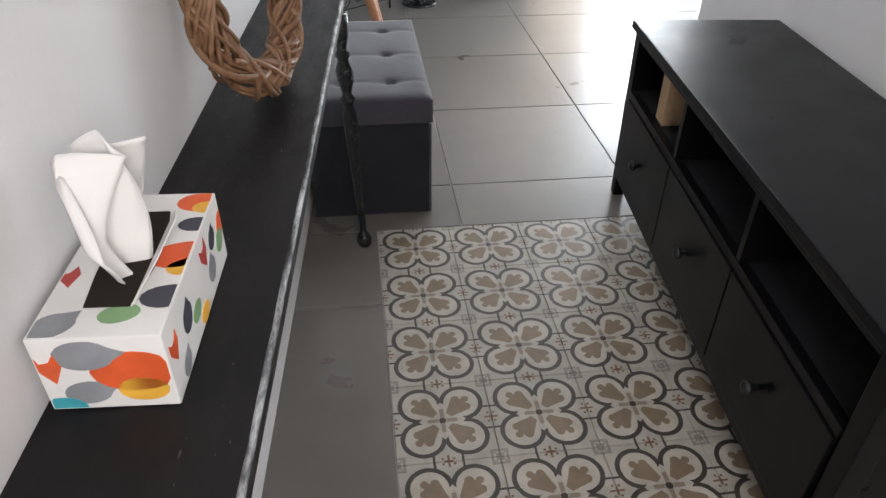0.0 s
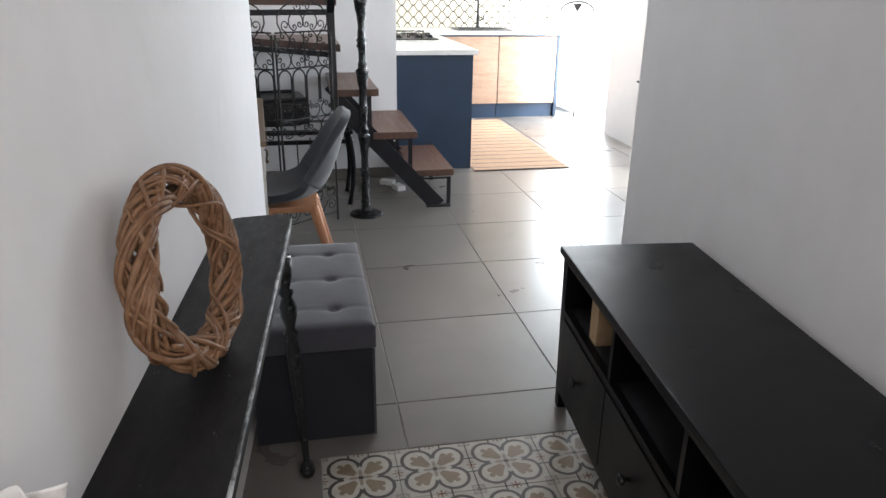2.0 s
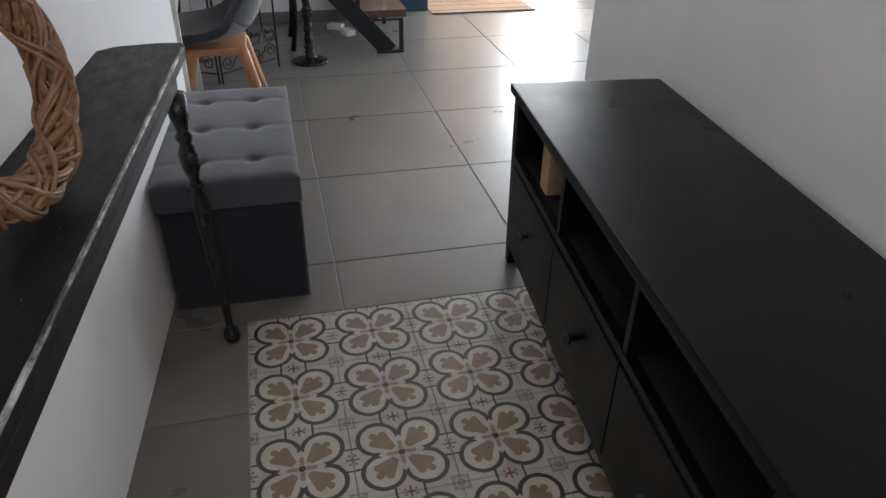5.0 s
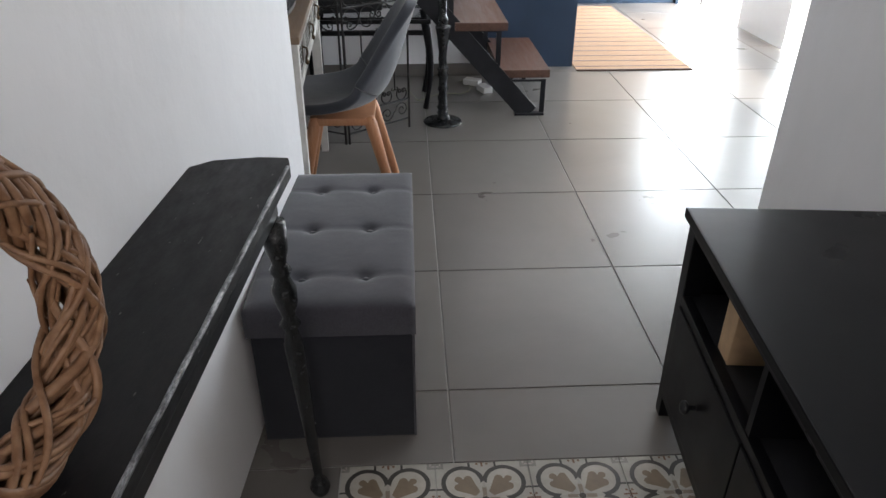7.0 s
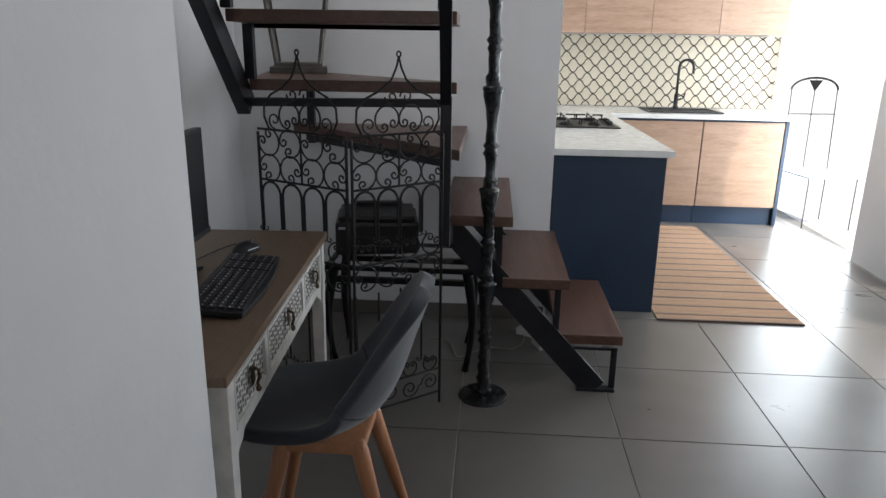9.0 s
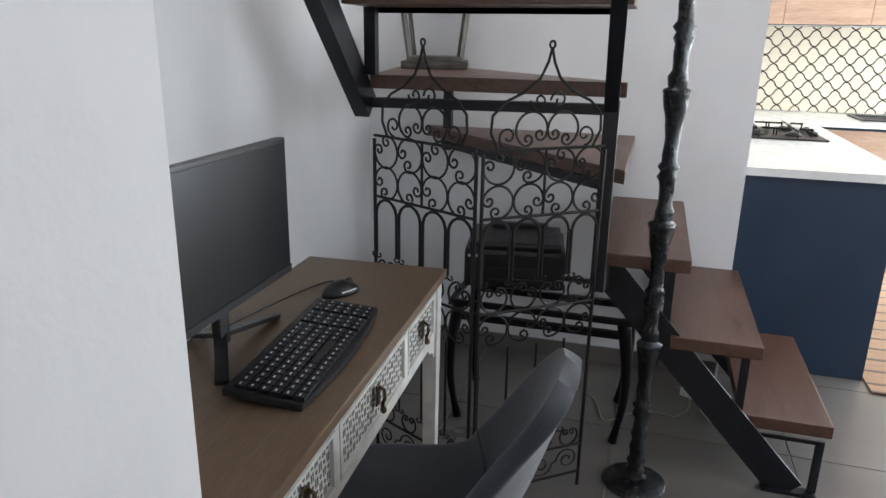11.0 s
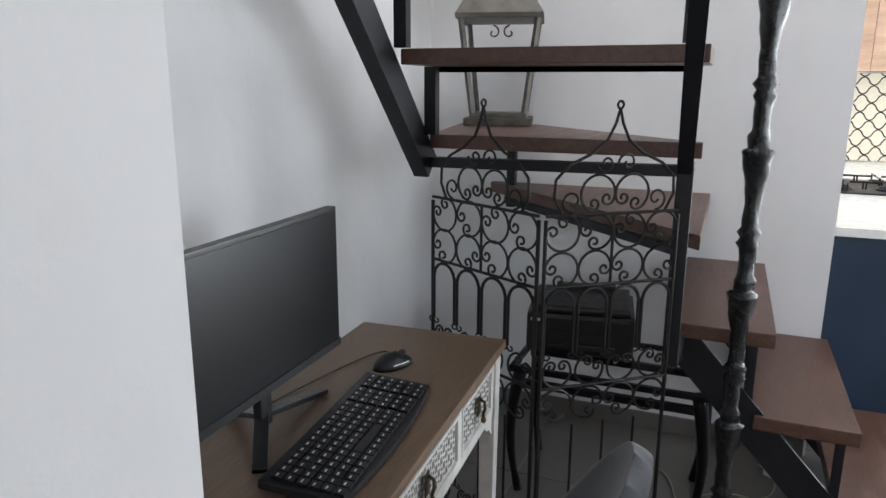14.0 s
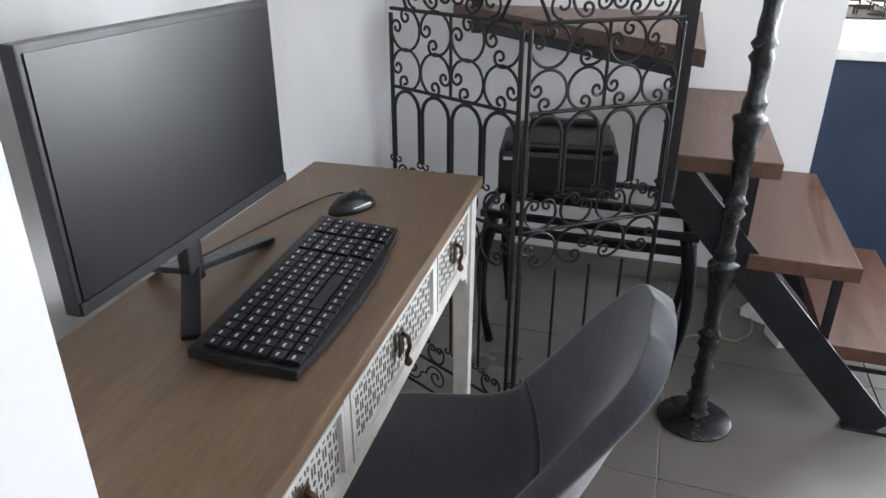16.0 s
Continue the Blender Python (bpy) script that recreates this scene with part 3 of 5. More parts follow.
            yy = q * width * (1.0 - 0.1 * s) - 0.012 + 0.022 * s
            xx = 0.004 - 0.008 * s + 0.016 * math.sin(q * 5 + s * 3) * (0.4 + s) + 0.010 * math.sin(q * 9.0)
            zz = h - 0.004 + 0.112 * s - 0.018 * q * q * s + 0.008 * math.sin(q * 7 + 1) * s
            row.append(bm.verts.new((xx, yy, zz)))
        rows.append(row)
    for i in range(n):
        for j in range(n):
            bm.faces.new((rows[i][j], rows[i][j + 1], rows[i + 1][j + 1], rows[i + 1][j]))
    o = part("tissue", bm, "tissue", t, "crumpled white tissue standing up", smooth=True)
    md = o.modifiers.new("thick", "SOLIDIFY")
    md.thickness = 0.0012


def wreath():
    w = thing("willow_wreath", -0.152, 1.085, 0.936, "woven brown willow ring leaning on the wall above the console", "wreath")
    rnd = random.Random(11)
    R, r = 0.133, 0.024
    turn = Matrix.Rotation(radians(-15), 4, "Y") @ Matrix.Rotation(radians(73), 4, "Z") @ Matrix.Rotation(radians(5), 4, "X")
    for k in range(42):
        bm = bmesh.new()
        ph, wind = rnd.uniform(0, 6.28), rnd.choice((3, 4, 5)) * rnd.choice((1, 1, 1, -1))
        rr, a0, a1 = r * rnd.uniform(0.65, 1.1), rnd.uniform(0, 6.28), rnd.uniform(3.5, 6.9)
        off = rnd.uniform(-0.008, 0.008)
        pts = []
        for i in range(64):
            a = a0 + a1 * i / 63
            b = ph + wind * a
            q = R + off + rr * math.cos(b)
            pts.append((q * math.cos(a), rr * 0.95 * math.sin(b), q * math.sin(a)))
        add_tube(bm, pts, rnd.uniform(0.0036, 0.0058), 6, lambda s: 1.0 - 0.4 * s)
        bmesh.ops.transform(bm, verts=bm.verts, matrix=turn)
        part("willow_rod", bm, "willow", w, smooth=True)


def ottoman():
    x0, x1, y0, y1 = -0.168, 0.212, 1.91, 2.645
    cx, cy = (x0 + x1) / 2, (y0 + y1) / 2
    o = thing("storage_ottoman", cx, cy, 0, "dark grey linen storage ottoman with a button-tufted lid, beside the console", "ottoman")
    X, Y = (x1 - x0) / 2, (y1 - y0) / 2
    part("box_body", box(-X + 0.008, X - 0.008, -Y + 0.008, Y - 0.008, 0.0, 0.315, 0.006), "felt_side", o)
    for yy in (-Y + 0.006, Y - 0.006):
        part("seam", tube([(X - 0.006, yy, 0.004), (X - 0.006, yy, 0.312)], 0.003, 5), "felt", o, "raised corner seam")
    nx, ny = 34, 60
    btn = [(-0.075, -0.235), (0.075, -0.235), (-0.075, 0.0), (0.075, 0.0), (-0.075, 0.235), (0.075, 0.235)]
    bm = bmesh.new()
    g = []
    for i in range(nx + 1):
        row = []
        for j in range(ny + 1):
            x, y = -X + 2 * X * i / nx, -Y + 2 * Y * j / ny
            ed = min(X - abs(x), Y - abs(y))
            z = 0.388 + 0.010 * min(1, ed / 0.03) ** 0.5
            for bx, by in btn:
                d = math.hypot(x - bx, y - by)
                z -= 0.013 * math.exp(-(d / 0.016) ** 2) + 0.004 * math.exp(-(d / 0.05) ** 2)
            for by in (-0.235, 0, 0.235):
                z -= 0.0028 * math.exp(-((y - by + 0.004 * math.sin(x * 40)) / 0.007) ** 2)
            row.append(bm.verts.new((x, y, z)))
        g.append(row)
    for i in range(nx):
        for j in range(ny):
            bm.faces.new((g[i][j], g[i + 1][j], g[i + 1][j + 1], g[i][j + 1]))
    edge = [g[i][0] for i in range(nx + 1)] + [g[nx][j] for j in range(1, ny + 1)] + [g[i][ny] for i in range(nx - 1, -1, -1)] + [g[0][j] for j in range(ny - 1, 0, -1)]
    low = [bm.verts.new((v.co.x, v.co.y, 0.318)) for v in edge]
    for i in range(len(edge)):
        j = (i + 1) % len(edge)
        bm.faces.new((edge[i], edge[j], low[j], low[i]))
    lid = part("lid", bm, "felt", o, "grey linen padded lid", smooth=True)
    for bx, by in btn:
        part("button", lathe([(0.0, 0.006), (0.007, 0.005), (0.0105, 0.002), (0.011, 0.0)], 14, Matrix.Translation((bx, by, 0.380))), "felt", lid, smooth=True)


# ---- desk corner ----
def desk():
    x0, x1, y0, y1 = -0.5475, -0.1425, 2.745, 3.851
    cx, cy = (x0 + x1) / 2, (y0 + y1) / 2
    d = thing("writing_desk", cx, cy, 0, "white desk with brown stained top and three fretwork drawers", "desk", rz=3.1)
    X, Y = (x1 - x0) / 2, (y1 - y0) / 2
    part("tabletop", box(-X, X, -Y, Y, 0.757, 0.78, 0.004), "desk_top", d, "brown stained wooden top with rounded edges")
    for sx in (-1, 1):
        for sy in (-1, 1):
            bm = bmesh.new()
            add_box(bm, sx * (X - 0.03) - 0.022, sx * (X - 0.03) + 0.022, sy * (Y - 0.045) - 0.022, sy * (Y - 0.045) + 0.022, 0, 0.7565, 0.003)
            for v in bm.verts:
                if v.co.z < 0.3:
                    v.co.x += (sx * (X - 0.03) - v.co.x) * 0.25
                    v.co.y += (sy * (Y - 0.045) - v.co.y) * 0.25
            part("leg", bm, "white_wood", d)
    fx = X - 0.012
    part("back_apron", box(-X + 0.012, -X + 0.028, -Y + 0.07, Y - 0.07, 0.62, 0.7565), "white_wood", d)
    for sy in (-1, 1):
        part("side_apron", box(-X + 0.055, X - 0.055, sy * (Y - 0.045) - 0.008, sy * (Y - 0.045) + 0.008, 0.62, 0.7565), "white_wood", d)
    edges = [-Y + 0.07, -Y + 0.07 + 0.27, Y - 0.07 - 0.27, Y - 0.07]
    bm = bmesh.new()
    add_box(bm, fx - 0.03, fx - 0.002, edges[0], edges[3], 0.735, 0.7565)
    add_box(bm, fx - 0.03, fx - 0.002, edges[0], edges[3], 0.595, 0.615)
    for e in edges:
        add_box(bm, fx - 0.03, fx - 0.002, e - 0.009, e + 0.009, 0.6151, 0.7349)
    for sgn in (-1, 1):
        add_prism(bm, [(sgn * (edges[3] - 0.0), 0.596), (sgn * (edges[3] - 0.07), 0.596), (sgn * (edges[3] - 0.05), 0.575), (sgn * (edges[3] - 0.02), 0.566), (sgn * edges[3], 0.54)],
                  fx - 0.028, fx - 0.004, Matrix(((0, 0, 1, 0), (1, 0, 0, 0), (0, 1, 0, 0), (0, 0, 0, 1))))
    part("front_frame", bm, "white_wood", d)
    for k in range(3):
        a, b = edges[k] + 0.012, edges[k + 1] - 0.012
        dr = part("drawer", box(fx - 0.028, fx - 0.008, a, b, 0.618, 0.732), "white_wood", d, "white drawer with fretwork holes painted in shade grey")
        # Thin grey pieces on the solid front stand in for shaded holes.
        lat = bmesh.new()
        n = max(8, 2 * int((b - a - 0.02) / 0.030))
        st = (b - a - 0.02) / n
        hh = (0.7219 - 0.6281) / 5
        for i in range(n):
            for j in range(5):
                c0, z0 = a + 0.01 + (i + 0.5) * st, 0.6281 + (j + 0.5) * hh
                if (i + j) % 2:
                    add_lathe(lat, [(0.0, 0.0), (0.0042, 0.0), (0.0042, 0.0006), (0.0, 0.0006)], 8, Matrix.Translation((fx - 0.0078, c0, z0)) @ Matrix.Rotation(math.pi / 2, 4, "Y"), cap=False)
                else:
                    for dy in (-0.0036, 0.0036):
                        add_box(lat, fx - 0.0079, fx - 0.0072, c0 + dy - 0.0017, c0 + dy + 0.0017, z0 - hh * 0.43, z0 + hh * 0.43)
        tagged(part("fretwork", lat, "fret_shade", dr, "raised grey slots and dots painted as shade in holes"), kind="stuff")
        rim = bmesh.new()
        add_box(rim, fx - 0.0078, fx - 0.001, a, b, 0.618, 0.626)
        add_box(rim, fx - 0.0078, fx - 0.001, a, b, 0.724, 0.732)
        add_box(rim, fx - 0.0078, fx - 0.001, a, a + 0.008, 0.6261, 0.7239)
        add_box(rim, fx - 0.0078, fx - 0.001, b - 0.008, b, 0.6261, 0.7239)
        part("drawer_rim", rim, "white_wood", dr)
        my = (a + b) / 2
        hd = bmesh.new()
        add_box(hd, fx - 0.001, fx + 0.002, my - 0.011, my + 0.011, 0.662, 0.708, 0.0008)
        add_tube(hd, [(fx + 0.002, my, 0.703), (fx + 0.014, my, 0.697), (fx + 0.015, my, 0.680), (fx + 0.010, my, 0.665), (fx + 0.012, my, 0.652)], 0.0038, 8)
        add_lathe(hd, [(0, -0.01), (0.006, -0.005), (0.007, 0.0), (0.005, 0.006), (0, 0.01)], 10, Matrix.Translation((fx + 0.012, my, 0.652)))
        part("handle", hd, "bronze", dr, "antique bronze drop handle", smooth=True)


def monitor():
    y0, y1, z0, z1, x = 2.950, 3.425, 0.887, 1.180, -0.395
    m = thing("computer_monitor", x, (y0 + y1) / 2, 0.7805, "thin black monitor, switched off, on the desk", "monitor", rz=2)
    Y = (y1 - y0) / 2
    Z0, Z1 = z0 - 0.78, z1 - 0.78
    part("casing", box(-0.022, -0.002, -Y, Y, Z0, Z1, 0.003), "black_plastic", m)
    part("screen", box(-0.0018, 0.0, -Y + 0.008, Y - 0.008, Z0 + 0.017, Z1 - 0.009), "screen", m, "dark matt screen")
    part("chin_strip", box(-0.0018, 0.0015, -Y + 0.002, Y - 0.002, Z0 + 0.001, Z0 + 0.0165), "black_plastic", m)
    part("neck", box(-0.042, -0.023, -0.017, 0.017, 0.03, Z0 + 0.08, 0.004), "black_plastic", m)
    bm = bmesh.new()
    beam(bm, (-0.035, 0.0, 0.05), (0.030, -0.105, 0.007), 0.026, 0.010, bevel=0.002)
    part("foot", bm, "black_plastic", m)
    bm = bmesh.new()
    beam(bm, (-0.035, 0.0, 0.05), (-0.03, 0.21, 0.007), 0.024, 0.010, bevel=0.002)
    part("foot", bm, "black_plastic", m)
    bm = bmesh.new()
    beam(bm, (-0.035, 0.0, 0.05), (-0.16, 0.06, 0.007), 0.024, 0.010, bevel=0.002)
    part("foot", bm, "black_plastic", m)


def keyboard():
    k = thing("keyboard", -0.275, 3.262, 0.7815, "black curved computer keyboard with pale key markings on the desk", "keyboard", rz=5.8)
    W, L = 0.076, 0.224
    out = [(-W, -L), (W * 0.9, -L)]
    out += [(W * (0.9 + 0.22 * math.sin(math.pi * (i / 12))), -L + 2 * L * i / 12) for i in range(1, 12)]
    out += [(W * 0.9, L), (-W, L)]
    tilt = Matrix.Rotation(radians(5), 4, "Y") @ Matrix.Translation((0, 0, 0.007))
    part("case", prism(out, 0, 0.015, tilt, 0.003), "black_plastic", k)
    rows = 6
    n = 0
    for r in range(rows):
        x = -W + 0.018 + r * 0.0215
        y = -L + 0.010
        while y < L - 0.02:
            wide = 0.0205
            if r == 4 and abs(y + 0.09) < 0.02:
                wide = 0.105
            gap = 0.006 if (abs(y - 0.075) < 0.012 or abs(y - 0.148) < 0.011) else 0.0
            y += gap
            if y + wide > L - 0.004:
                break
            bm = bmesh.new()
            add_box(bm, x, x + 0.0182, y, y + wide - 0.0022, 0.0155, 0.0215, 0, tilt)
            kk = part("key", bm, "keys", k)
            if wide < 0.05:
                lg = bmesh.new()
                add_box(lg, x + 0.006, x + 0.009, y + 0.004, y + 0.0115, 0.0216, 0.0219, 0, tilt)
                part("key_mark", lg, "legend", kk, "pale printed mark")
            y += wide
            n += 1


def mouse():
    m = thing("computer_mouse", -0.365, 3.592, 0.7805, "black wired mouse with a silver stripe on the desk", "mouse", rz=-25)
    bm = bmesh.new()
    bmesh.ops.create_uvsphere(bm, u_segments=24, v_segments=14, radius=1)
    bmesh.ops.transform(bm, verts=bm.verts, matrix=Matrix.Diagonal((0.031, 0.055, 0.034, 1)))
    for v in bm.verts:
        v.co.z = max(v.co.z, 0.0) * (1.0 - 0.25 * (v.co.y / 0.055 > 0.2))
    part("shell", bm, "black_plastic", m, smooth=True)
    part("wheel", lathe([(0.0, -0.003), (0.009, -0.003), (0.009, 0.003), (0, 0.003)], 16, Matrix.Translation((0, 0.026, 0.024)) @ Matrix.Rotation(math.pi / 2, 4, "Y")), "keys", m)
    part("stripe", tube([(0.029, -0.02, 0.012), (0.031, 0.0, 0.013), (0.027, 0.025, 0.012)], 0.0015, 5), "white_gloss", m, "thin silver stripe")
    pts = []
    for i in range(30):
        s = i / 29
        pts.append((-0.365 - 0.02 - 0.13 * s, 3.63 + 0.05 * math.sin(2.6 * s * 1.7) - 0.34 * s * s, 0.7845))
    c = thing("mouse_cable", 0, 0, 0, "thin black cable running from the mouse behind the monitor", "cable")
    part("cord", tube(pts, 0.0018, 6), "black_plastic", c, smooth=True)


def chair():
    c = thing("shell_chair", -0.035, 3.285, 0, "grey felt shell chair with slanted beech legs, facing the desk", "chair", rz=0)
    # seat opens towards the desk, back rises on the far side from it
    prof = [(-0.225, 0.432), (-0.20, 0.438), (-0.12, 0.426), (-0.03, 0.418), (0.05, 0.422), (0.11, 0.445), (0.155, 0.495), (0.185, 0.565), (0.208, 0.635), (0.228, 0.700), (0.246, 0.750), (0.256, 0.780), (0.262, 0.797), (0.265, 0.806)]
    half = [0.165, 0.195, 0.213, 0.222, 0.224, 0.222, 0.216, 0.207, 0.198, 0.186, 0.168, 0.148, 0.115, 0.050]
    lift = [0.0, 0.006, 0.020, 0.040, 0.065, 0.095, 0.100, 0.088, 0.068, 0.046, 0.026, 0.013, 0.005, 0.0]
    from_n = 72
    m = 22
    ts = np.linspace(0, len(prof) - 1, from_n)
    px = np.interp(ts, range(len(prof)), [p[0] for p in prof])
    pz = np.interp(ts, range(len(prof)), [p[1] for p in prof])
    hw = np.interp(ts, range(len(prof)), half)
    lf = np.interp(ts, range(len(prof)), lift)
    for arr in (px, pz, hw, lf):
        for _ in range(14):
            arr[1:-1] = (arr[:-2] + 2 * arr[1:-1] + arr[2:]) / 4

    def shell(i0, i1, name, label):
        bm = bmesh.new()
        g = []
        for i in range(i0, i1):
            row = []
            dx, dz = px[min(i + 1, from_n - 1)] - px[max(i - 1, 0)], pz[min(i + 1, from_n - 1)] - pz[max(i - 1, 0)]
            L = math.hypot(dx, dz)
            nx_, nz_ = -dz / L, dx / L
            for j in range(m + 1):
                q = j / m * 2 - 1
                k = abs(q) ** 2.0 * lf[i]
                row.append(bm.verts.new((px[i] + nx_ * k, q * hw[i], pz[i] + nz_ * k)))
            g.append(row)
        for i in range(len(g) - 1):
            for j in range(m):
                bm.faces.new((g[i][j], g[i][j + 1], g[i + 1][j + 1], g[i + 1][j]))
        o = part(name, bm, "chair_felt", c, label, smooth=True)
        md = o.modifiers.new("thick", "SOLIDIFY")
        md.thickness, md.offset = 0.038, 0.0
        o.modifiers.new("round", "SUBSURF").levels = 1
    shell(0, 30, "seat", "grey felt seat")
    shell(29, from_n, "backrest", "grey felt curved backrest")
    part("leg_frame", box(-0.13, 0.11, -0.12, 0.12, 0.355, 0.385, 0.008), "beech", c, "beech leg block under the seat")
    for sx, sy in ((-1, -1), (-1, 1), (1, -1), (1, 1)):
        a, b = Vector((sx * 0.10 - 0.01, sy * 0.10, 0.385)), Vector((sx * 0.19, sy * 0.15, 0.0))
        d = (b - a)
        mm = d.to_track_quat("Z", "Y").to_matrix().to_4x4()
        mm.translation = a
        part("leg", lathe([(0.020, 0.0), (0.024, 0.03), (0.022, 0.12), (0.018, 0.3), (0.014, d.length - 0.004), (0.013, d.length)], 16, mm), "beech", c, smooth=True)


# ---- stair ----
RISE = [0.235, 0.495, 0.765, 1.02, 1.273, 1.513, 1.742, 1.99, 2.215, 2.44]


def stair():
    s = thing("winder_stair", 0.25, 4.6, 0, "steep winding stair with reddish wooden treads on black steel", "staircase")
    def W(bm):
        bmesh.ops.transform(bm, verts=bm.verts, matrix=Matrix.Translation((-0.25, -4.6, 0)))
        return bm
    T = 0.042
    for i, (a, b) in enumerate(((0.695, 0.968), (0.450, 0.722), (0.20, 0.480))):
        bm = bmesh.new()
        add_box(bm, a, b, 4.325 - 0.055 * i, 5.062, RISE[i] - T, RISE[i], 0.004)
        part("tread", W(bm), "tread", s)
    part("tread", W(prism([(0.264, 4.215), (0.264, 5.062), (-0.61, 5.062), (-0.61, 5.03)], RISE[3] - T, RISE[3], None, 0.004)), "tread", s, "wedge-shaped reddish wooden tread")
    part("tread", W(prism([(0.250, 4.19), (0.250, 4.225), (-0.40, 4.90), (-0.53, 5.05), (-0.72, 5.05), (-0.60, 4.50), (-0.53, 4.19)], RISE[4] - T, RISE[4], None, 0.004)), "tread", s, "wedge-shaped reddish wooden corner tread")
    for i in range(5, 10):
        y = 3.99 - 0.20 * (i - 5)
        part("tread", W(box(-0.530, 0.256, y, y + 0.27, RISE[i] - T, RISE[i], 0.004)), "tread", s)
    # lower strings
    for y in (4.29, 4.95):
        bm = bmesh.new()
        beam(bm, (0.86, y, 0.005), (0.222, y, 0.70), 0.012, 0.10, (0, 0, 1))
        part("string", W(bm), "steel", s)
    for i, x in enumerate((0.93, 0.68, 0.43)):
        for y in (4.30, 4.94):
            bm = bmesh.new()
            z0 = 0.0 if i == 0 else RISE[i] - 0.24
            add_box(bm, x - 0.013, x + 0.013, y - 0.004, y + 0.004, z0, RISE[i] - T, 0.001)
            part("bracket", W(bm), "steel", s)
        bm = bmesh.new()
        add_box(bm, x - 0.20, x + 0.0, 4.296, 4.304, RISE[i] - T - 0.012, RISE[i] - T - 0.001)
        part("bracket", W(bm), "steel", s)
    bm = bmesh.new()
    add_box(bm, 0.78, 0.94, 4.272, 4.312, 0.0, 0.012)
    part("foot_plate", W(bm), "steel", s)
    # post at the turn
    part("post", W(box(0.193, 0.235, 4.15, 4.185, 0.66, 1.225, 0.002)), "steel", s, "flat black steel post at the turn")
    part("post", W(box(-0.52, -0.485, 4.96, 4.995, 0.93, 1.229, 0.002)), "steel", s)
    bm = bmesh.new()
    beam(bm, (0.225, 4.29, 0.68), (0.215, 4.165, 0.70), 0.04, 0.09)
    part("joint_plate", W(bm), "steel", s)
    bm = bmesh.new()
    beam(bm, (0.22, 4.28, RISE[3] - T - 0.02), (-0.52, 4.98, RISE[3] - T - 0.02), 0.03, 0.03)
    part("cross_bar", W(bm), "steel", s)
    bm = bmesh.new()
    beam(bm, (0.22, 4.21, RISE[4] - T - 0.035), (-0.54, 4.22, RISE[4] - T - 0.045), 0.04, 0.03)
    part("cross_bar", W(bm), "steel", s)
    # upper strings, climbing towards the desk
    for x, w, y in ((-0.560, 0.050, 4.225), (0.212, 0.040, 4.16)):
        bm = bmesh.new()
        z = 1.17 if x < 0 else 1.225
        beam(bm, (x, y, z), (x + (0.060 if x > 0 else 0.0), y - 1.15, z + 1.20), w, 0.085, (0, 0, 1), 0.002)
        part("string", W(bm), "steel", s)
        for i in range(5, 9):
            y = 3.99 - 0.20 * (i - 5)
            bm = bmesh.new()
            xx = x + 0.045 if x < 0 else x
            add_box(bm, xx - 0.018, xx + 0.018, y + 0.165, y + 0.195, RISE[i - 1] + 0.001, RISE[i] - T - 0.001)
            part("riser_post", W(bm), "steel", s)
            bm = bmesh.new()
            add_box(bm, -0.525, 0.191, y + 0.21, y + 0.235, RISE[i] - T - 0.016, RISE[i] - T - 0.001)
            part("cross_bar", W(bm), "steel", s)


def pole():
    p = thing("iron_pole", 0.384, 4.190, 0, "ornate glossy black iron pole on a round foot beside the stair", "pole")
    part("foot", lathe([(0.10, 0.0), (0.103, 0.004), (0.098, 0.010), (0.05, 0.014), (0.04, 0.018), (0, 0.018)], 40), "cast_iron", p, smooth=True)
    prof = [(0.034, 0.018), (0.034, 0.03), (0.024, 0.04), (0.031, 0.055), (0.022, 0.065), (0.030, 0.085), (0.022, 0.10), (0.024, 0.14), (0.019, 0.16), (0.027, 0.18)]
    z = 0.18
    k = 0
    while z < CEIL - 0.02:
        prof += [(0.020, z + 0.02), (0.022, z + 0.06), (0.029, z + 0.075), (0.021, z + 0.09), (0.031, z + 0.105), (0.021, z + 0.12), (0.020, z + 0.19), (0.023, z + 0.215),
                 (0.037, z + 0.306), (0.040, z + 0.315), (0.036, z + 0.321), (0.025, z + 0.325), (0.028, z + 0.355), (0.020, z + 0.37)]
        z += 0.38
    prof = [(r * 0.95, zz) for r, zz in prof if zz < CEIL - 0.002]
    bm = bmesh.new()
    add_lathe(bm, prof, 16, None, 0.07)
    bmesh.ops.subdivide_edges(bm, edges=[e for e in bm.edges if abs(e.verts[0].co.z - e.verts[1].co.z) > 0.03], cuts=4)
    for v in bm.verts:
        a = math.atan2(v.co.y, v.co.x)
        f = 1 + 0.10 * math.sin(a * 3 + v.co.z * 60) * math.sin(v.co.z * 33)
        v.co.x *= f
        v.co.y *= f
    part("shaft", bm, "cast_iron", p, "leafy ringed iron shaft", smooth=True)


def scroll(cx, cz, r, start, hand=1, turns=1.35, n=22):
    out = []
    for i in range(n):
        s = i / (n - 1)
        a = start + hand * 2 * math.pi * turns * s
        rr = r * (1 - 0.80 * s)
        out.append((cx + rr * math.cos(a), 0, cz + rr * math.sin(a)))
    return out


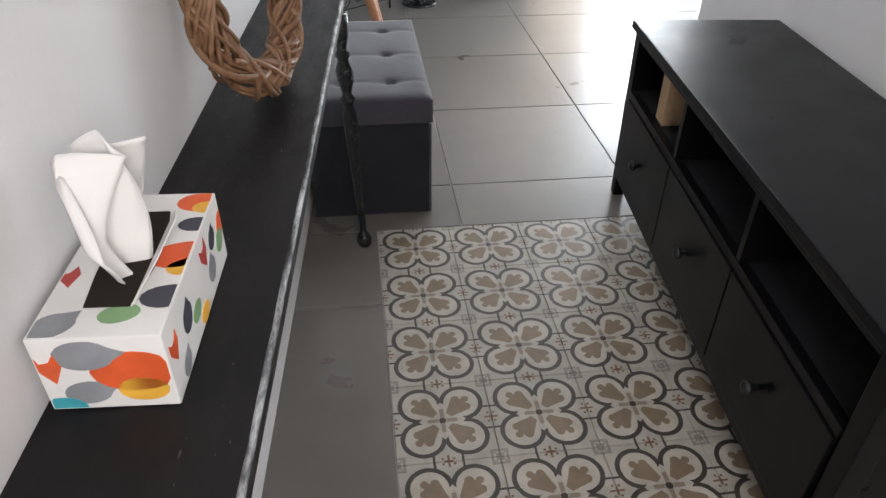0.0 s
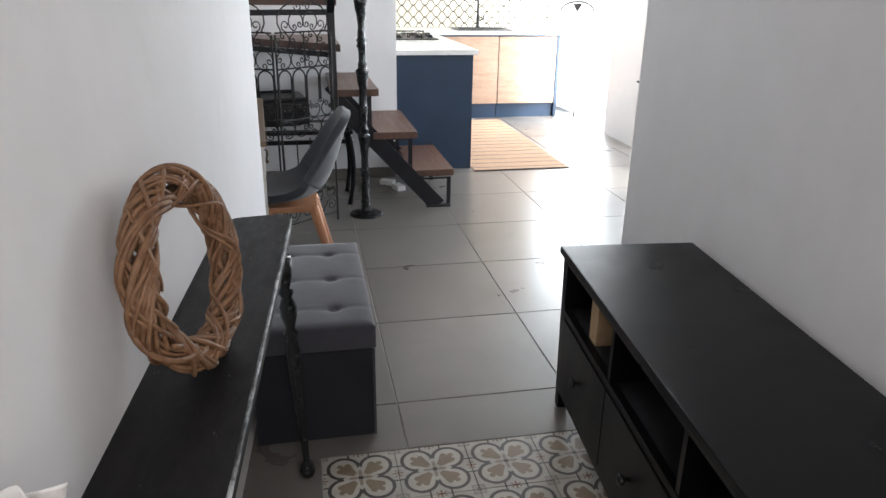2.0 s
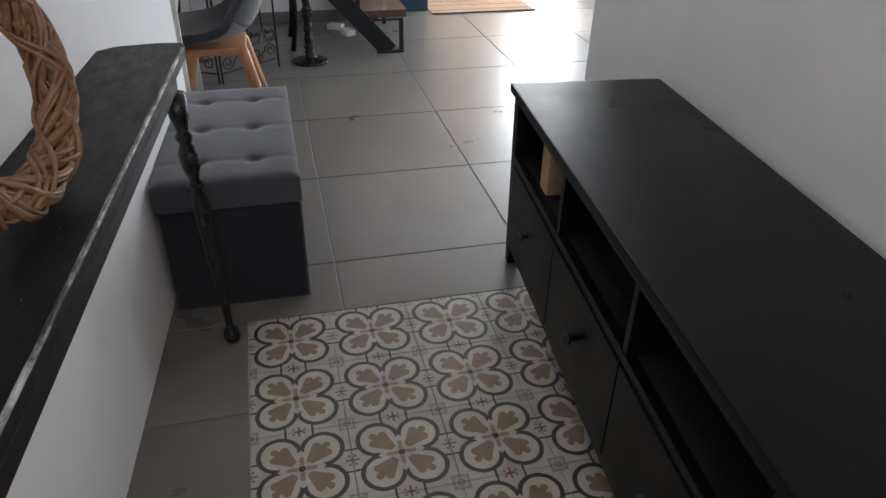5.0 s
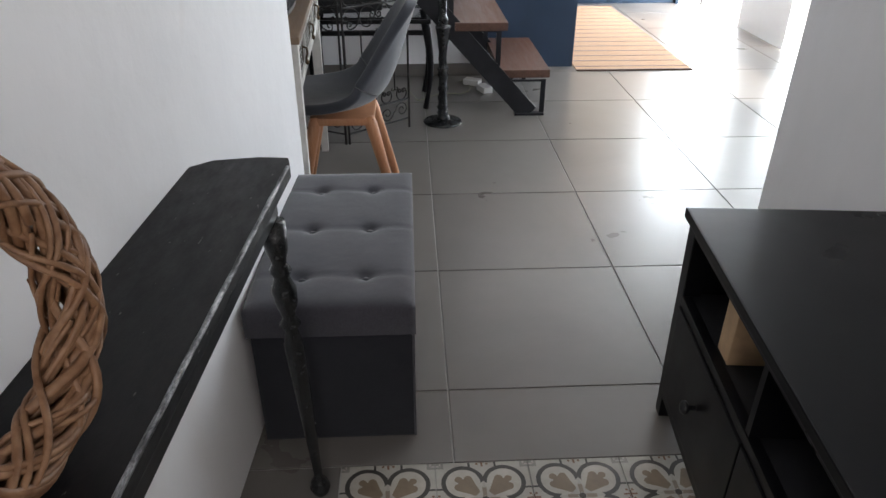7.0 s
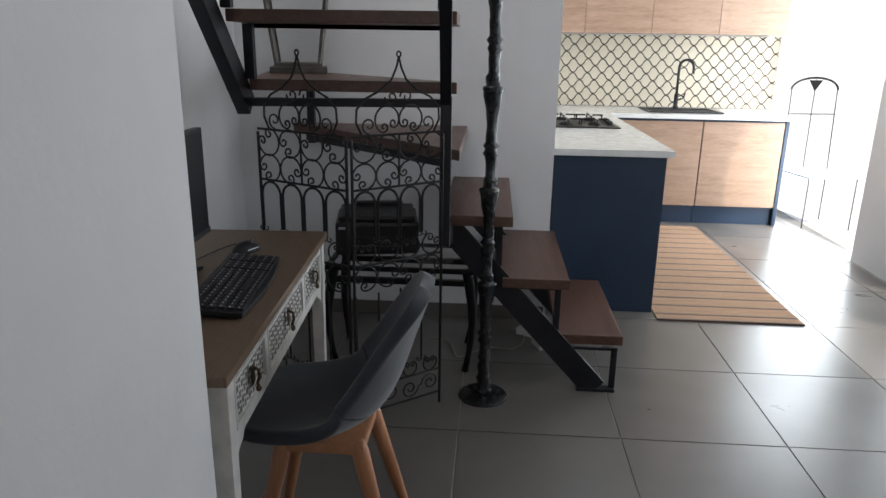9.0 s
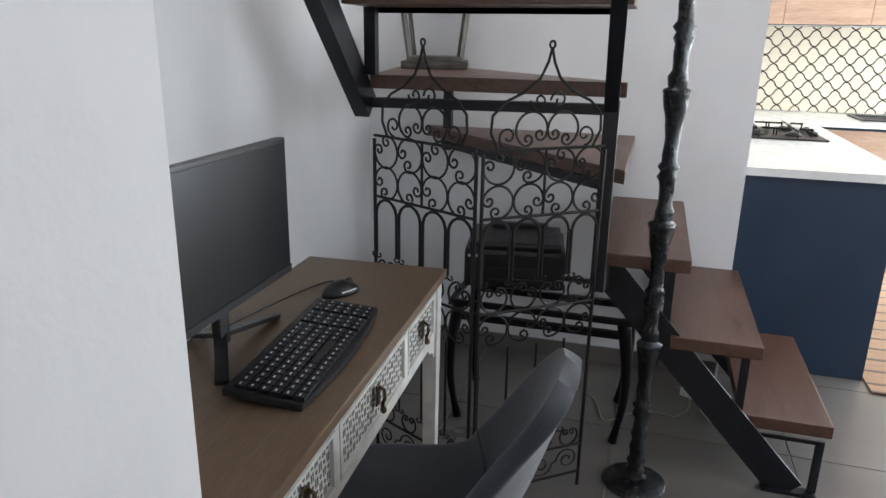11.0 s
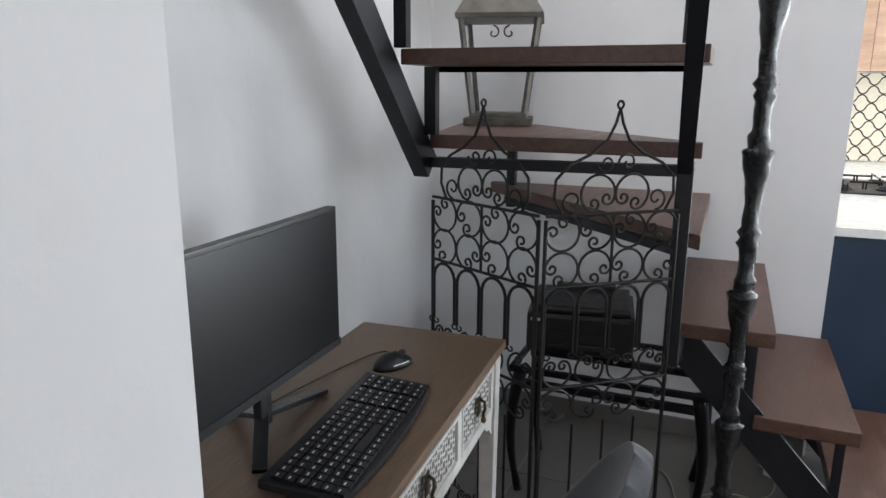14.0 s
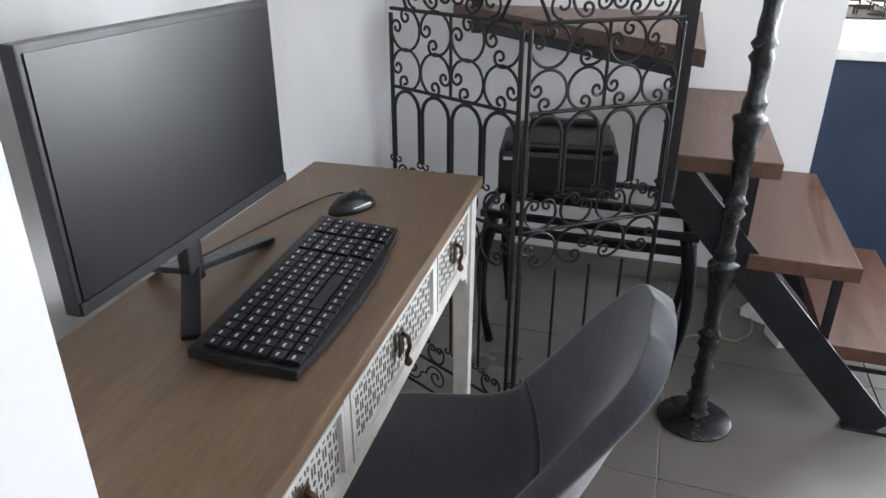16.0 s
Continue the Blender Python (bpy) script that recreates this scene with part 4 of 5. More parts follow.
def screen(name, a, b, label):
    a, b = Vector(a), Vector(b)
    w = (b - a).length
    g = thing(name, a.x, a.y, 0, label, "iron screen", "folding screen panels", rz=math.degrees(math.atan2(b.y - a.y, b.x - a.x)))
    TOP, MID = 1.103, 0.918
    for x in (0.006, w - 0.006):
        part("upright", tube([(x, 0, 0.0), (x, 0, TOP - 0.01)], 0.0055, 8), "iron", g)
    part("upright", tube([(w / 2, 0, MID), (w / 2, 0, TOP)], 0.004, 8), "iron", g)
    for z in (TOP, MID, 0.642, 0.155, 0.052):
        part("rail", tube([(0.006, 0, z), (w - 0.006, 0, z)], 0.0045, 8), "iron", g)
    n = 4
    st = (w - 0.012) / n
    R = st / 2 * 0.97

    def half(rr, sg):
        """Half of an open ring whose end curls inwards."""
        x, z, out, q = -rr, 0.0, [], 0.0
        while q < 9.2:
            out.append((x, z))
            k = 1.0 if q < 2.15 else max(0.13, 0.43 * math.exp(-(q - 2.15) / 5.6))
            s = 0.16 * rr * k
            x += s * math.sin(q + 0.08)
            z += sg * s * math.cos(q + 0.08)
            q += 0.16
        return out

    def ring(cx, cz, rr, turn):
        line = half(rr, -1)[::-1] + half(rr, 1)[1:]
        a = radians(turn)
        pts = [(cx + x * math.cos(a) - z * math.sin(a), 0, cz + x * math.sin(a) + z * math.cos(a)) for x, z in line]
        part("scroll", tube(pts, 0.0035, 5), "iron", g)
    for i in range(n):
        cx = 0.006 + st * (i + 0.5)
        ring(cx, TOP - 0.045, R, 130 if i % 2 == 0 else 215)
        ring(cx, MID + 0.045, R, 215 if i % 2 == 0 else -50)
        ax = R * 0.92
        arch = [(cx - ax, 0, 0.735), (cx - ax, 0, MID - 0.055)] + [(cx - ax * math.cos(t), 0, MID - 0.055 + 0.048 * math.sin(t)) for t in np.linspace(0.2, math.pi - 0.2, 9)] + [(cx + ax, 0, MID - 0.055), (cx + ax, 0, 0.735)]
        part("arch", tube(arch, 0.0048, 6), "iron", g)
        ring(cx, 0.642 + 0.043, 0.040, 90 if i % 2 == 0 else 60)
        ring(cx, 0.642 - 0.051, R, 215 if i % 2 == 0 else -35)
        part("bar", tube([(cx - ax, 0, 0.225), (cx - ax, 0, 0.53)], 0.0048, 8, lambda q: 1.25 - 0.45 * abs(2 * q - 1)), "iron", g)
        for sg in (-1, 1):
            part("scroll", tube(scroll(cx - ax + sg * 0.013, 0.222, 0.013, math.pi if sg > 0 else 0, sg, 0.8, 10), 0.0026, 5), "iron", g)
            part("scroll", tube(scroll(cx - ax + sg * 0.013, 0.732, 0.013, math.pi if sg > 0 else 0, sg, 0.8, 10), 0.0026, 5), "iron", g)
        ring(cx, 0.155 + 0.034, 0.031, 90)
    for k in range(2):
        x0 = 0.006 + st * (2 * k + 0.5)
        one = scroll(x0, 0.100, 0.040, 0, -1, 1.5, 24)[::-1]
        two = scroll(x0 + st, 0.106, 0.040, math.pi, -1, 1.5, 24)
        part("scroll", tube(one + two, 0.0031, 5), "iron", g)
    # crown
    c = w / 2
    for sg in (-1, 1):
        pts = [(c + sg * 0.145, 0, TOP), (c + sg * 0.168, 0, TOP + 0.045), (c + sg * 0.165, 0, TOP + 0.09), (c + sg * 0.13, 0, TOP + 0.125), (c + sg * 0.075, 0, TOP + 0.15),
               (c + sg * 0.03, 0, TOP + 0.185), (c + sg * 0.010, 0, TOP + 0.225), (c, 0, TOP + 0.262)]
        part("crown_bar", tube(pts, 0.0040, 6), "iron", g)
        ring(c + sg * 0.048, TOP + 0.052, 0.047, -90 - sg * 20)
        part("scroll", tube(scroll(c + sg * 0.118, TOP + 0.035, 0.030, -math.pi / 2, sg, 1.2), 0.0032, 6), "iron", g)
        part("scroll", tube(scroll(c + sg * 0.030, TOP + 0.128, 0.026, math.pi, -sg, 1.1), 0.0032, 6), "iron", g)
    part("finial", tube([(c + 0.008 * math.cos(t), 0, TOP + 0.27 + 0.009 * math.sin(t)) for t in np.linspace(0, 2 * math.pi, 14)[:-1]], 0.0032, 6, None, True), "iron", g)


def printer():
    t = thing("side_table", 0.01, 4.56, 0, "dark table with curved legs and a glass top, under the stair", "table")
    pane = part("tabletop", box(-0.30, 0.30, -0.18, 0.18, 0.484, 0.492, 0.001), "glass", t, "clear glass top")
    pane.visible_shadow = False
    for sy in (-0.19, 0.19):
        part("top_frame", box(-0.31, 0.31, sy - 0.009, sy + 0.009, 0.472, 0.493, 0.003), "black_paint", t)
    for sx in (-0.311, 0.311):
        part("top_frame", box(sx - 0.009, sx + 0.009, -0.198, 0.198, 0.471, 0.494, 0.003), "black_paint", t)
    for sy in (-0.15, 0.15):
        part("rail", box(-0.30, 0.30, sy - 0.012, sy + 0.012, 0.405, 0.43, 0.002), "black_paint", t)
    for sx in (-1, 1):
        for sy in (-1, 1):
            pts = [(sx * (0.29 + 0.035 * math.sin(math.pi * q * 1.0) - 0.03 * q + 0.03 * q * q), sy * (0.15 + 0.02 * math.sin(math.pi * q)), 0.474 - 0.469 * q) for q in np.linspace(0, 1, 12)]
            part("leg", tube(pts, 0.022, 10, lambda q: 1.1 - 0.65 * q + 0.35 * max(0, q - 0.85) * 6), "black_paint", t, smooth=True)
    p = thing("printer", -0.130, 4.665, 0.4935, "black desktop printer on the dark table behind the iron screen", "printer", rz=9)
    bm = bmesh.new()
    add_box(bm, -0.185, 0.185, -0.15, 0.15, 0.008, 0.155, 0.018)
    part("body", bm, "black_plastic", p)
    part("lid", box(-0.17, 0.17, -0.14, 0.14, 0.1555, 0.178, 0.010), "black_plastic", p)
    part("base", box(-0.13, 0.13, -0.12, 0.12, 0.0, 0.0075), "inside_paint", p)
    part("paper_support", box(-0.10, 0.12, 0.10, 0.13, 0.1785, 0.196, 0.004), "black_plastic", p)
    part("output_tray", box(-0.11, 0.11, -0.165, -0.151, 0.03, 0.05, 0.003), "keys", p)
    part("slot", box(-0.12, 0.10, -0.154, -0.1505, 0.06, 0.09, 0.001), "inside_paint", p)
    part("control_panel", box(0.02, 0.16, -0.156, -0.1505, 0.10, 0.14, 0.001), "keys", p)
    part("badge", box(-0.17, -0.135, -0.1525, -0.1505, 0.125, 0.135), "legend", p, "small pale badge")


def lantern():
    l = thing("floor_lantern", -0.505, 4.80, RISE[4] + 0.001, "tall aged metal lantern with glass sides on the corner tread", "lantern", rz=14)
    b, t = 0.095, 0.135
    H = 0.375
    part("base", box(-b - 0.03, b + 0.03, -b - 0.03, b + 0.03, 0.0, 0.028, 0.004), "zinc", l)
    part("base_rim", box(-b - 0.01, b + 0.01, -b - 0.01, b + 0.01, 0.0285, 0.045, 0.003), "zinc", l)
    for sx in (-1, 1):
        for sy in (-1, 1):
            bm = bmesh.new()
            beam(bm, (sx * b, sy * b, 0.045), (sx * t, sy * t, H), 0.016, 0.016)
            part("corner_bar", bm, "zinc", l)
    for k in range(4):
        R = Matrix.Rotation(k * math.pi / 2, 4, "Z")
        bm = bmesh.new()
        q = [Vector((-b + 0.009, -b, 0.047)), Vector((b - 0.009, -b, 0.047)), Vector((t - 0.009, -t, H - 0.002)), Vector((-t + 0.009, -t, H - 0.002))]
        A = [bm.verts.new(R @ v) for v in q]
        B = [bm.verts.new(R @ (v + Vector((0, 0.003, 0)))) for v in q]
        bm.faces.new(A)
        bm.faces.new(B[::-1])
        for i in range(4):
            bm.faces.new((A[i], A[(i + 1) % 4], B[(i + 1) % 4], B[i]))
        g = part("pane", bm, "glass", l, "clear glass pane")
        g.visible_shadow = False
    for k in range(2):
        part("candle_hook", tube(scroll(-0.03 + 0.06 * k, H - 0.04, 0.025, math.pi / 2, 1 if k else -1, 0.9), 0.003, 6), "iron", l)
    part("roof_rim", box(-t - 0.02, t + 0.02, -t - 0.02, t + 0.02, H, H + 0.018, 0.003), "zinc", l)
    bm = bmesh.new()
    rings = []
    for r_, z_ in ((t + 0.018, H + 0.018), (0.112, H + 0.090), (0.058, H + 0.150), (0.055, H + 0.156)):
        rings.append([bm.verts.new((sx * r_, sy * r_, z_)) for sx, sy in ((-1, -1), (1, -1), (1, 1), (-1, 1))])
    for i in range(3):
        for j in range(4):
            bm.faces.new((rings[i][j], rings[i][(j + 1) % 4], rings[i + 1][(j + 1) % 4], rings[i + 1][j]))
    bm.faces.new(rings[-1])
    bm.faces.new(rings[0][::-1])
    part("roof", bm, "zinc", l)
    for sx in (-1, 1):
        for sy in (-1, 1):
            part("vent_post", box(sx * 0.042 - 0.005, sx * 0.042 + 0.005, sy * 0.042 - 0.005, sy * 0.042 + 0.005, H + 0.156, H + 0.190), "zinc", l)
    part("cap", box(-0.058, 0.058, -0.058, 0.058, H + 0.190, H + 0.200, 0.002), "zinc", l)
    part("ring_handle", tube([(0.026 * math.cos(a), 0, H + 0.228 + 0.031 * math.sin(a)) for a in np.linspace(0, 2 * math.pi, 20)[:-1]], 0.004, 8, None, True), "zinc", l, smooth=True)


def green_shelf():
    s = thing("wall_shelf", -0.675, 3.30, 1.650, "petrol green wall rack with scalloped brackets and round pegs", "wall shelf", rz=6.6)
    # board on the wall, brackets at the ends, rods between
    def side(y):
        poly = [(0.0, 0.31), (0.0, 0.03), (0.03, 0.03), (0.045, 0.06), (0.055, 0.11), (0.08, 0.145), (0.105, 0.155), (0.11, 0.175), (0.13, 0.19), (0.16, 0.198), (0.19, 0.205), (0.212, 0.225), (0.218, 0.25), (0.205, 0.278), (0.18, 0.29)]
        m = Matrix(((1.30, 0, 0, 0), (0, 0, 1, y), (0, 1, 0, -0.02), (0, 0, 0, 1)))
        part("bracket", prism(poly, 0, 0.02, m, 0.004), "green", s, "scalloped green end bracket")
    side(-0.36)
    side(0.32)
    poly = [(-0.35, 0.06), (-0.30, 0.0), (-0.22, -0.02), (-0.12, 0.02), (-0.04, -0.02), (0.04, -0.04), (0.12, 0.01), (0.19, -0.03), (0.26, -0.045), (0.315, -0.03), (0.319, 0.08), (0.319, 0.29), (-0.35, 0.29)]
    m = Matrix(((0, 0, 1, 0.0005), (1, 0, 0, 0), (0, 1, 0, 0), (0, 0, 0, 1)))
    part("back_board", prism(poly, 0, 0.016, m, 0.003), "green", s)
    for x, z in ((0.08, 0.300), (0.165, 0.295), (0.245, 0.286)):
        part("rod", tube([(x, -0.35, z), (x, 0.355, z)], 0.011, 12), "green", s, smooth=True)
    for y in (-0.23, -0.05, 0.13):
        part("peg", lathe([(0.009, 0), (0.009, 0.045), (0.020, 0.052), (0.022, 0.060), (0.014, 0.068), (0, 0.069)], 18, Matrix.Translation((0.017, y, 0.08)) @ Matrix.Rotation(math.pi / 2, 4, "Y")), "peg", s, "round aged brass-coloured peg", smooth=True)


def wall_plaque():
    p = thing("wall_plaque", -0.69, YB - 0.085, 2.17, "grey-brown wooden frame with oval opening above the stair", "wall decoration", rz=38)
    m = Matrix(((1, 0, 0, 0), (0, 0, -1, 0), (0, 1, 0, 0), (0, 0, 0, 1)))
    left = [(-0.10, 0.70), (-0.115, 0.0), (-0.09, 0.02), (0.02, 0.06), (-0.045, 0.14), (-0.072, 0.25), (-0.075, 0.38), (-0.06, 0.52), (-0.03, 0.62), (0.0, 0.70)]
    bottom = [(-0.115, 0.0), (0.10, -0.10), (0.115, -0.02), (0.105, 0.10), (0.095, 0.16), (0.06, 0.10), (0.02, 0.07), (-0.09, 0.02)]
    right = [(0.105, 0.10), (0.118, 0.70), (0.05, 0.70), (0.085, 0.52), (0.098, 0.34), (0.093, 0.16)]
    for q in (left, bottom, right):
        part("frame_piece", prism(q, 0.0, 0.025, m), "plaque", p)


def pendant():
    p = thing("brass_pendant", 0.87, 4.80, 2.31, "round hammered brass pendant lamp before the kitchen opening", "pendant lamp")
    prof = [(0.02, 0.0)] + [(0.185 * math.sin(a), 0.15 - 0.15 * math.cos(a)) for a in np.linspace(0.15, 2.75, 18)] + [(0.03, 0.30)]
    part("shade", lathe(prof, 40), "brass", p, "hammered brass globe", smooth=True)
    part("cord", tube([(0, 0, 0.30), (0, 0, CEIL - 2.31 - 0.02)], 0.003, 8), "black_plastic", p)
    part("ceiling_cup", lathe([(0.045, 0), (0.045, 0.02), (0, 0.02)], 24, Matrix.Translation((0, 0, CEIL - 2.31 - 0.0205))), "brass", p, smooth=True)


def floor_cable():
    c = thing("floor_cable", 0, 0, 0, "loose pale green cable looped on the floor under the stair", "cable")
    pts = [(0.10 + 0.42 * s + 0.03 * math.sin(9 * s), 4.75 - 0.16 * math.sin(3.0 * s) + 0.05 * math.sin(11 * s), 0.005) for s in np.linspace(0, 1, 40)]
    pts += [(0.52 + 0.06 * math.sin(a), 4.68 + 0.12 - 0.12 * math.cos(a), 0.005) for a in np.linspace(0.2, 3.0, 16)]
    part("cord", tube(pts, 0.003, 6), "cable", c, smooth=True)
    for i, (x, y) in enumerate(((0.66, 4.72), (0.60, 4.86))):
        b = thing("power_adapter", x, y, 0.0, "small pale plug adapter lying on the floor under the stair", "plug", rz=20 + 40 * i)
        part("housing", box(-0.03, 0.03, -0.05, 0.05, 0.0, 0.035, 0.005), "card", b)


# ---- kitchen ----
def kitchen():
    p = thing("peninsula", 1.01, 6.3, 0, "kitchen peninsula clad in matt navy blue panels", "kitchen unit")
    part("end_panel", box(-0.29, 0.29, -1.06, -1.04, 0, 0.862, 0.001), "navy", p, "matt navy blue end panel")
    part("side_panel", box(0.27, 0.289, -1.039, 0.98, 0, 0.862), "navy", p)
    part("carcass", box(-0.28, 0.268, -1.038, 0.98, 0.05, 0.86), "inside_paint", p)
    b = thing("worktop", 0, 0, 0, "white polished worktop running round the kitchen corner", "worktop")
    part("slab", box(0.705, 1.33, 5.20, 7.319, 0.865, 0.90, 0.003), "worktop", b)
    part("slab", box(0.705, 2.78, 7.321, YK - 0.002, 0.865, 0.90, 0.003), "worktop", b)
    for i in range(3):
        x0, x1 = 1.33 + [0, 0.76, 1.40][i], 1.33 + [0.755, 1.395, 1.40][i]
        if i == 2:
            break
        u = thing("base_cabinet", (x0 + x1) / 2, 7.65, 0, "kitchen base cabinet with a pale oak door and a navy plinth", "kitchen cabinet", "kitchen base cabinets")
        hw = (x1 - x0) / 2
        part("carcass", box(-hw, hw, -0.28, 0.36, 0.151, 0.862), "navy", u)
        part("door", box(-hw + 0.002, hw - 0.002, -0.30, -0.281, 0.155, 0.845, 0.002), "cabinet_oak", u, "pale oak door with horizontal grain")
        part("plinth", box(-hw, hw, -0.26, -0.24, 0, 0.15), "navy", u, "navy blue plinth")
    e = thing("cabinet_end", 2.745, 7.65, 0, "navy blue end panel of the base cabinets", "kitchen panel")
    part("panel", box(-0.013, 0.013, -0.30, 0.36, 0, 0.862), "navy", e)
    xs = [0.705, 1.12, 1.66, 2.20, 2.74]
    for a, c in zip(xs, xs[1:]):
        u = thing("wall_cabinet", (a + c) / 2, YK - 0.22, 1.525, "pale oak kitchen wall cabinet with a plain flat door", "kitchen cabinet", "kitchen wall cabinets")
        hw = (c - a) / 2
        part("carcass", box(-hw, hw, -0.19, 0.215, 0.0, 0.76), "inside_paint", u)
        part("door", box(-hw + 0.0015, hw - 0.0015, -0.21, -0.191, -0.005, 0.76, 0.0015), "cabinet_oak", u)
    t = thing("cabinet_top_rail", 1.72, YK - 0.21, 2.322, "black metal strip above the wall cabinets", "trim")
    part("strip", box(-1.01, 1.02, -0.21, 0.19, 0, 0.06), "black_paint", t)
    h = thing("gas_hob", 1.0, 6.48, 0.9005, "black gas hob with cast iron grates on the white worktop", "hob")
    part("plate", box(-0.24, 0.22, -0.30, 0.30, 0, 0.008, 0.003), "black_plastic", h)
    for sx in (-0.12, 0.07):
        for sy in (-0.15, 0.15):
            part("burner", lathe([(0.045, 0.008), (0.045, 0.016), (0.032, 0.02), (0.032, 0.026), (0, 0.027)], 20, Matrix.Translation((sx, sy, 0))), "iron", h, smooth=True)
            g = bmesh.new()
            for k in range(4):
                a = k * math.pi / 2
                beam(g, (sx + 0.025 * math.cos(a), sy + 0.025 * math.sin(a), 0.045), (sx + 0.095 * math.cos(a), sy + 0.125 * math.sin(a), 0.045), 0.008, 0.010)
                beam(g, (sx + 0.088 * math.cos(a), sy + 0.118 * math.sin(a), 0.008), (sx + 0.088 * math.cos(a), sy + 0.118 * math.sin(a), 0.045), 0.008, 0.008, (1, 0, 0))
            part("grate", g, "iron", h)
    for i in range(4):
        part("knob", lathe([(0.017, 0.008), (0.015, 0.03), (0, 0.031)], 16, Matrix.Translation((0.18, -0.12 + 0.08 * i, 0))), "black_plastic", h, smooth=True)
    s = thing("sink", 1.97, 7.66, 0.9005, "black kitchen sink set in the white worktop", "sink")
    bm = bmesh.new()
    for a in ((-0.30, 0.30, -0.20, -0.17), (-0.30, 0.30, 0.15, 0.20), (-0.30, -0.27, -0.17, 0.15), (0.27, 0.30, -0.17, 0.15)):
        add_box(bm, *a, 0.0, 0.010)
    part("rim", bm, "black_plastic", s)
    part("bowl", box(-0.27, 0.27, -0.17, 0.15, 0.0, 0.003), "inside_paint", s)
    f = thing("kitchen_tap", 1.97, 7.84, 0.911, "tall matt black swan-neck tap behind the sink", "tap")
    part("base", lathe([(0.026, 0), (0.026, 0.01), (0.018, 0.02), (0.018, 0.12), (0, 0.12)], 20), "black_plastic", f, smooth=True)
    part("spout", tube([(0, 0, 0.12), (0, 0, 0.34)] + [(0.055 * (1 - math.cos(a)) , -0.055 * (1 - math.cos(a)) * 0.4, 0.34 + 0.065 * math.sin(a)) for a in np.linspace(0.3, math.pi, 9)] + [(0.11, -0.044, 0.29)], 0.011, 12), "black_plastic", f, smooth=True)
    part("lever", tube([(0.018, 0, 0.07), (0.06, 0, 0.085), (0.07, 0, 0.13)], 0.008, 8), "black_plastic", f, smooth=True)


def rug():
    r = thing("striped_rug", 1.695, 6.18, 0.0005, "flat woven jute rug with dark brown stripes on the kitchen floor", "rug")
    part("weave", box(-0.385, 0.385, -1.05, 1.05, 0.0, 0.008, 0.003), "rug", r)
    y = -0.98
    i = 0
    while y < 1.0:
        part("stripe", box(-0.384, 0.384, y, y + 0.018, 0.0082, 0.0092), "rug_dark", r, "dark brown woven stripe")
        y += 0.135
    for sg in (-1, 1):
        part("hem", box(-0.386, 0.386, sg * 1.048 - 0.008, sg * 1.048 + 0.008, 0.0, 0.0095, 0.002), "rug_dark", r)


def right_side():
    d = thing("door_leaf", XO + 0.05, 6.42, -0.02, "white door leaf with a small handle at the bright doorway", "door", rz=90)
    part("leaf", box(-0.78, 0.0, -0.02, 0.02, 0, 2.08, 0.003), "white_gloss", d)
    part("handle", tube([(-0.72, 0.021, 0.6), (-0.72, 0.05, 0.6), (-0.66, 0.05, 0.6)], 0.009, 8), "steel", d, smooth=True)
    for i in range(4):
        k = thing("planter_board", XO + 0.75 + 0.25 * i, 5.62, -0.03 + 0.16 * i, "weathered pinkish garden step plank outside the doorway", "garden step", "garden steps")
        part("plank", box(-0.12, 0.12, -0.75, 0.75, 0.0, 0.03 + 0.0 * i, 0.003), "deck", k)
        part("block", box(0.0, 0.12, -0.74, 0.74, -0.16 * i, -0.001) if i else box(0, 0.1, -0.7, 0.7, -0.005, -0.001), "outside", k)
    c = thing("iron_chair", 3.10, 7.75, -0.03, "black iron chair with an arched back outside the kitchen doorway", "chair", rz=10)
    for x in (-0.21, 0.21):
        part("back_post", tube([(x, 0, 0), (x, 0, 0.45), (x * 0.98, 0.03, 1.12)], 0.0045, 8), "iron", c, smooth=True)
        part("front_leg", tube([(x, -0.40, 0), (x, -0.40, 0.45)], 0.0045, 8), "iron", c, smooth=True)
    arch = [(0.21 * math.cos(t), 0.03, 1.12 + 0.10 * math.sin(t)) for t in np.linspace(0, math.pi, 15)]
    part("back_arch", tube(arch, 0.009, 8), "iron", c, smooth=True)
    part("back_splat", tube([(0, 0.02, 0.46), (0, 0.03, 1.21)], 0.004, 8), "iron", c)
    part("ornament", prism([(-0.06, 0.09), (0.06, 0.09), (0, 0.0)], -0.004, 0.004, Matrix(((1, 0, 0, 0), (0, 0, 1, 0.03), (0, 1, 0, 1.11), (0, 0, 0, 1)))), "iron", c)
    part("back_rail", tube([(-0.21, 0.02, 0.92), (0.21, 0.02, 0.92)], 0.0045, 8), "iron", c)
    part("seat", box(-0.22, 0.22, -0.42, 0.01, 0.44, 0.455, 0.004), "white_gloss", c, "pale round-edged seat")


sideboard()
console()
tissue_box()
wreath()
ottoman()
desk()
monitor()
keyboard()
mouse()
chair()
stair()
pole()
screen("iron_screen", (-0.092, 3.885), (0.211, 4.125), "black wrought iron scroll screen with pointed crown, beside the pole")
screen("iron_screen", (-0.474, 4.075), (-0.100, 3.885), "black wrought iron scroll screen with pointed crown, beside the desk")
printer()
lantern()
green_shelf()
wall_plaque()
pendant()
floor_cable()
kitchen()
rug()
right_side()


# ---- floor tiles, backsplash tiles ----
floor = structure("floor", box(XW - 0.14, XO + 0.15, -1.75, YK, -0.10, -0.004), "grout", "grey tiled floor with a patterned tile carpet in the passage")
cache = {}


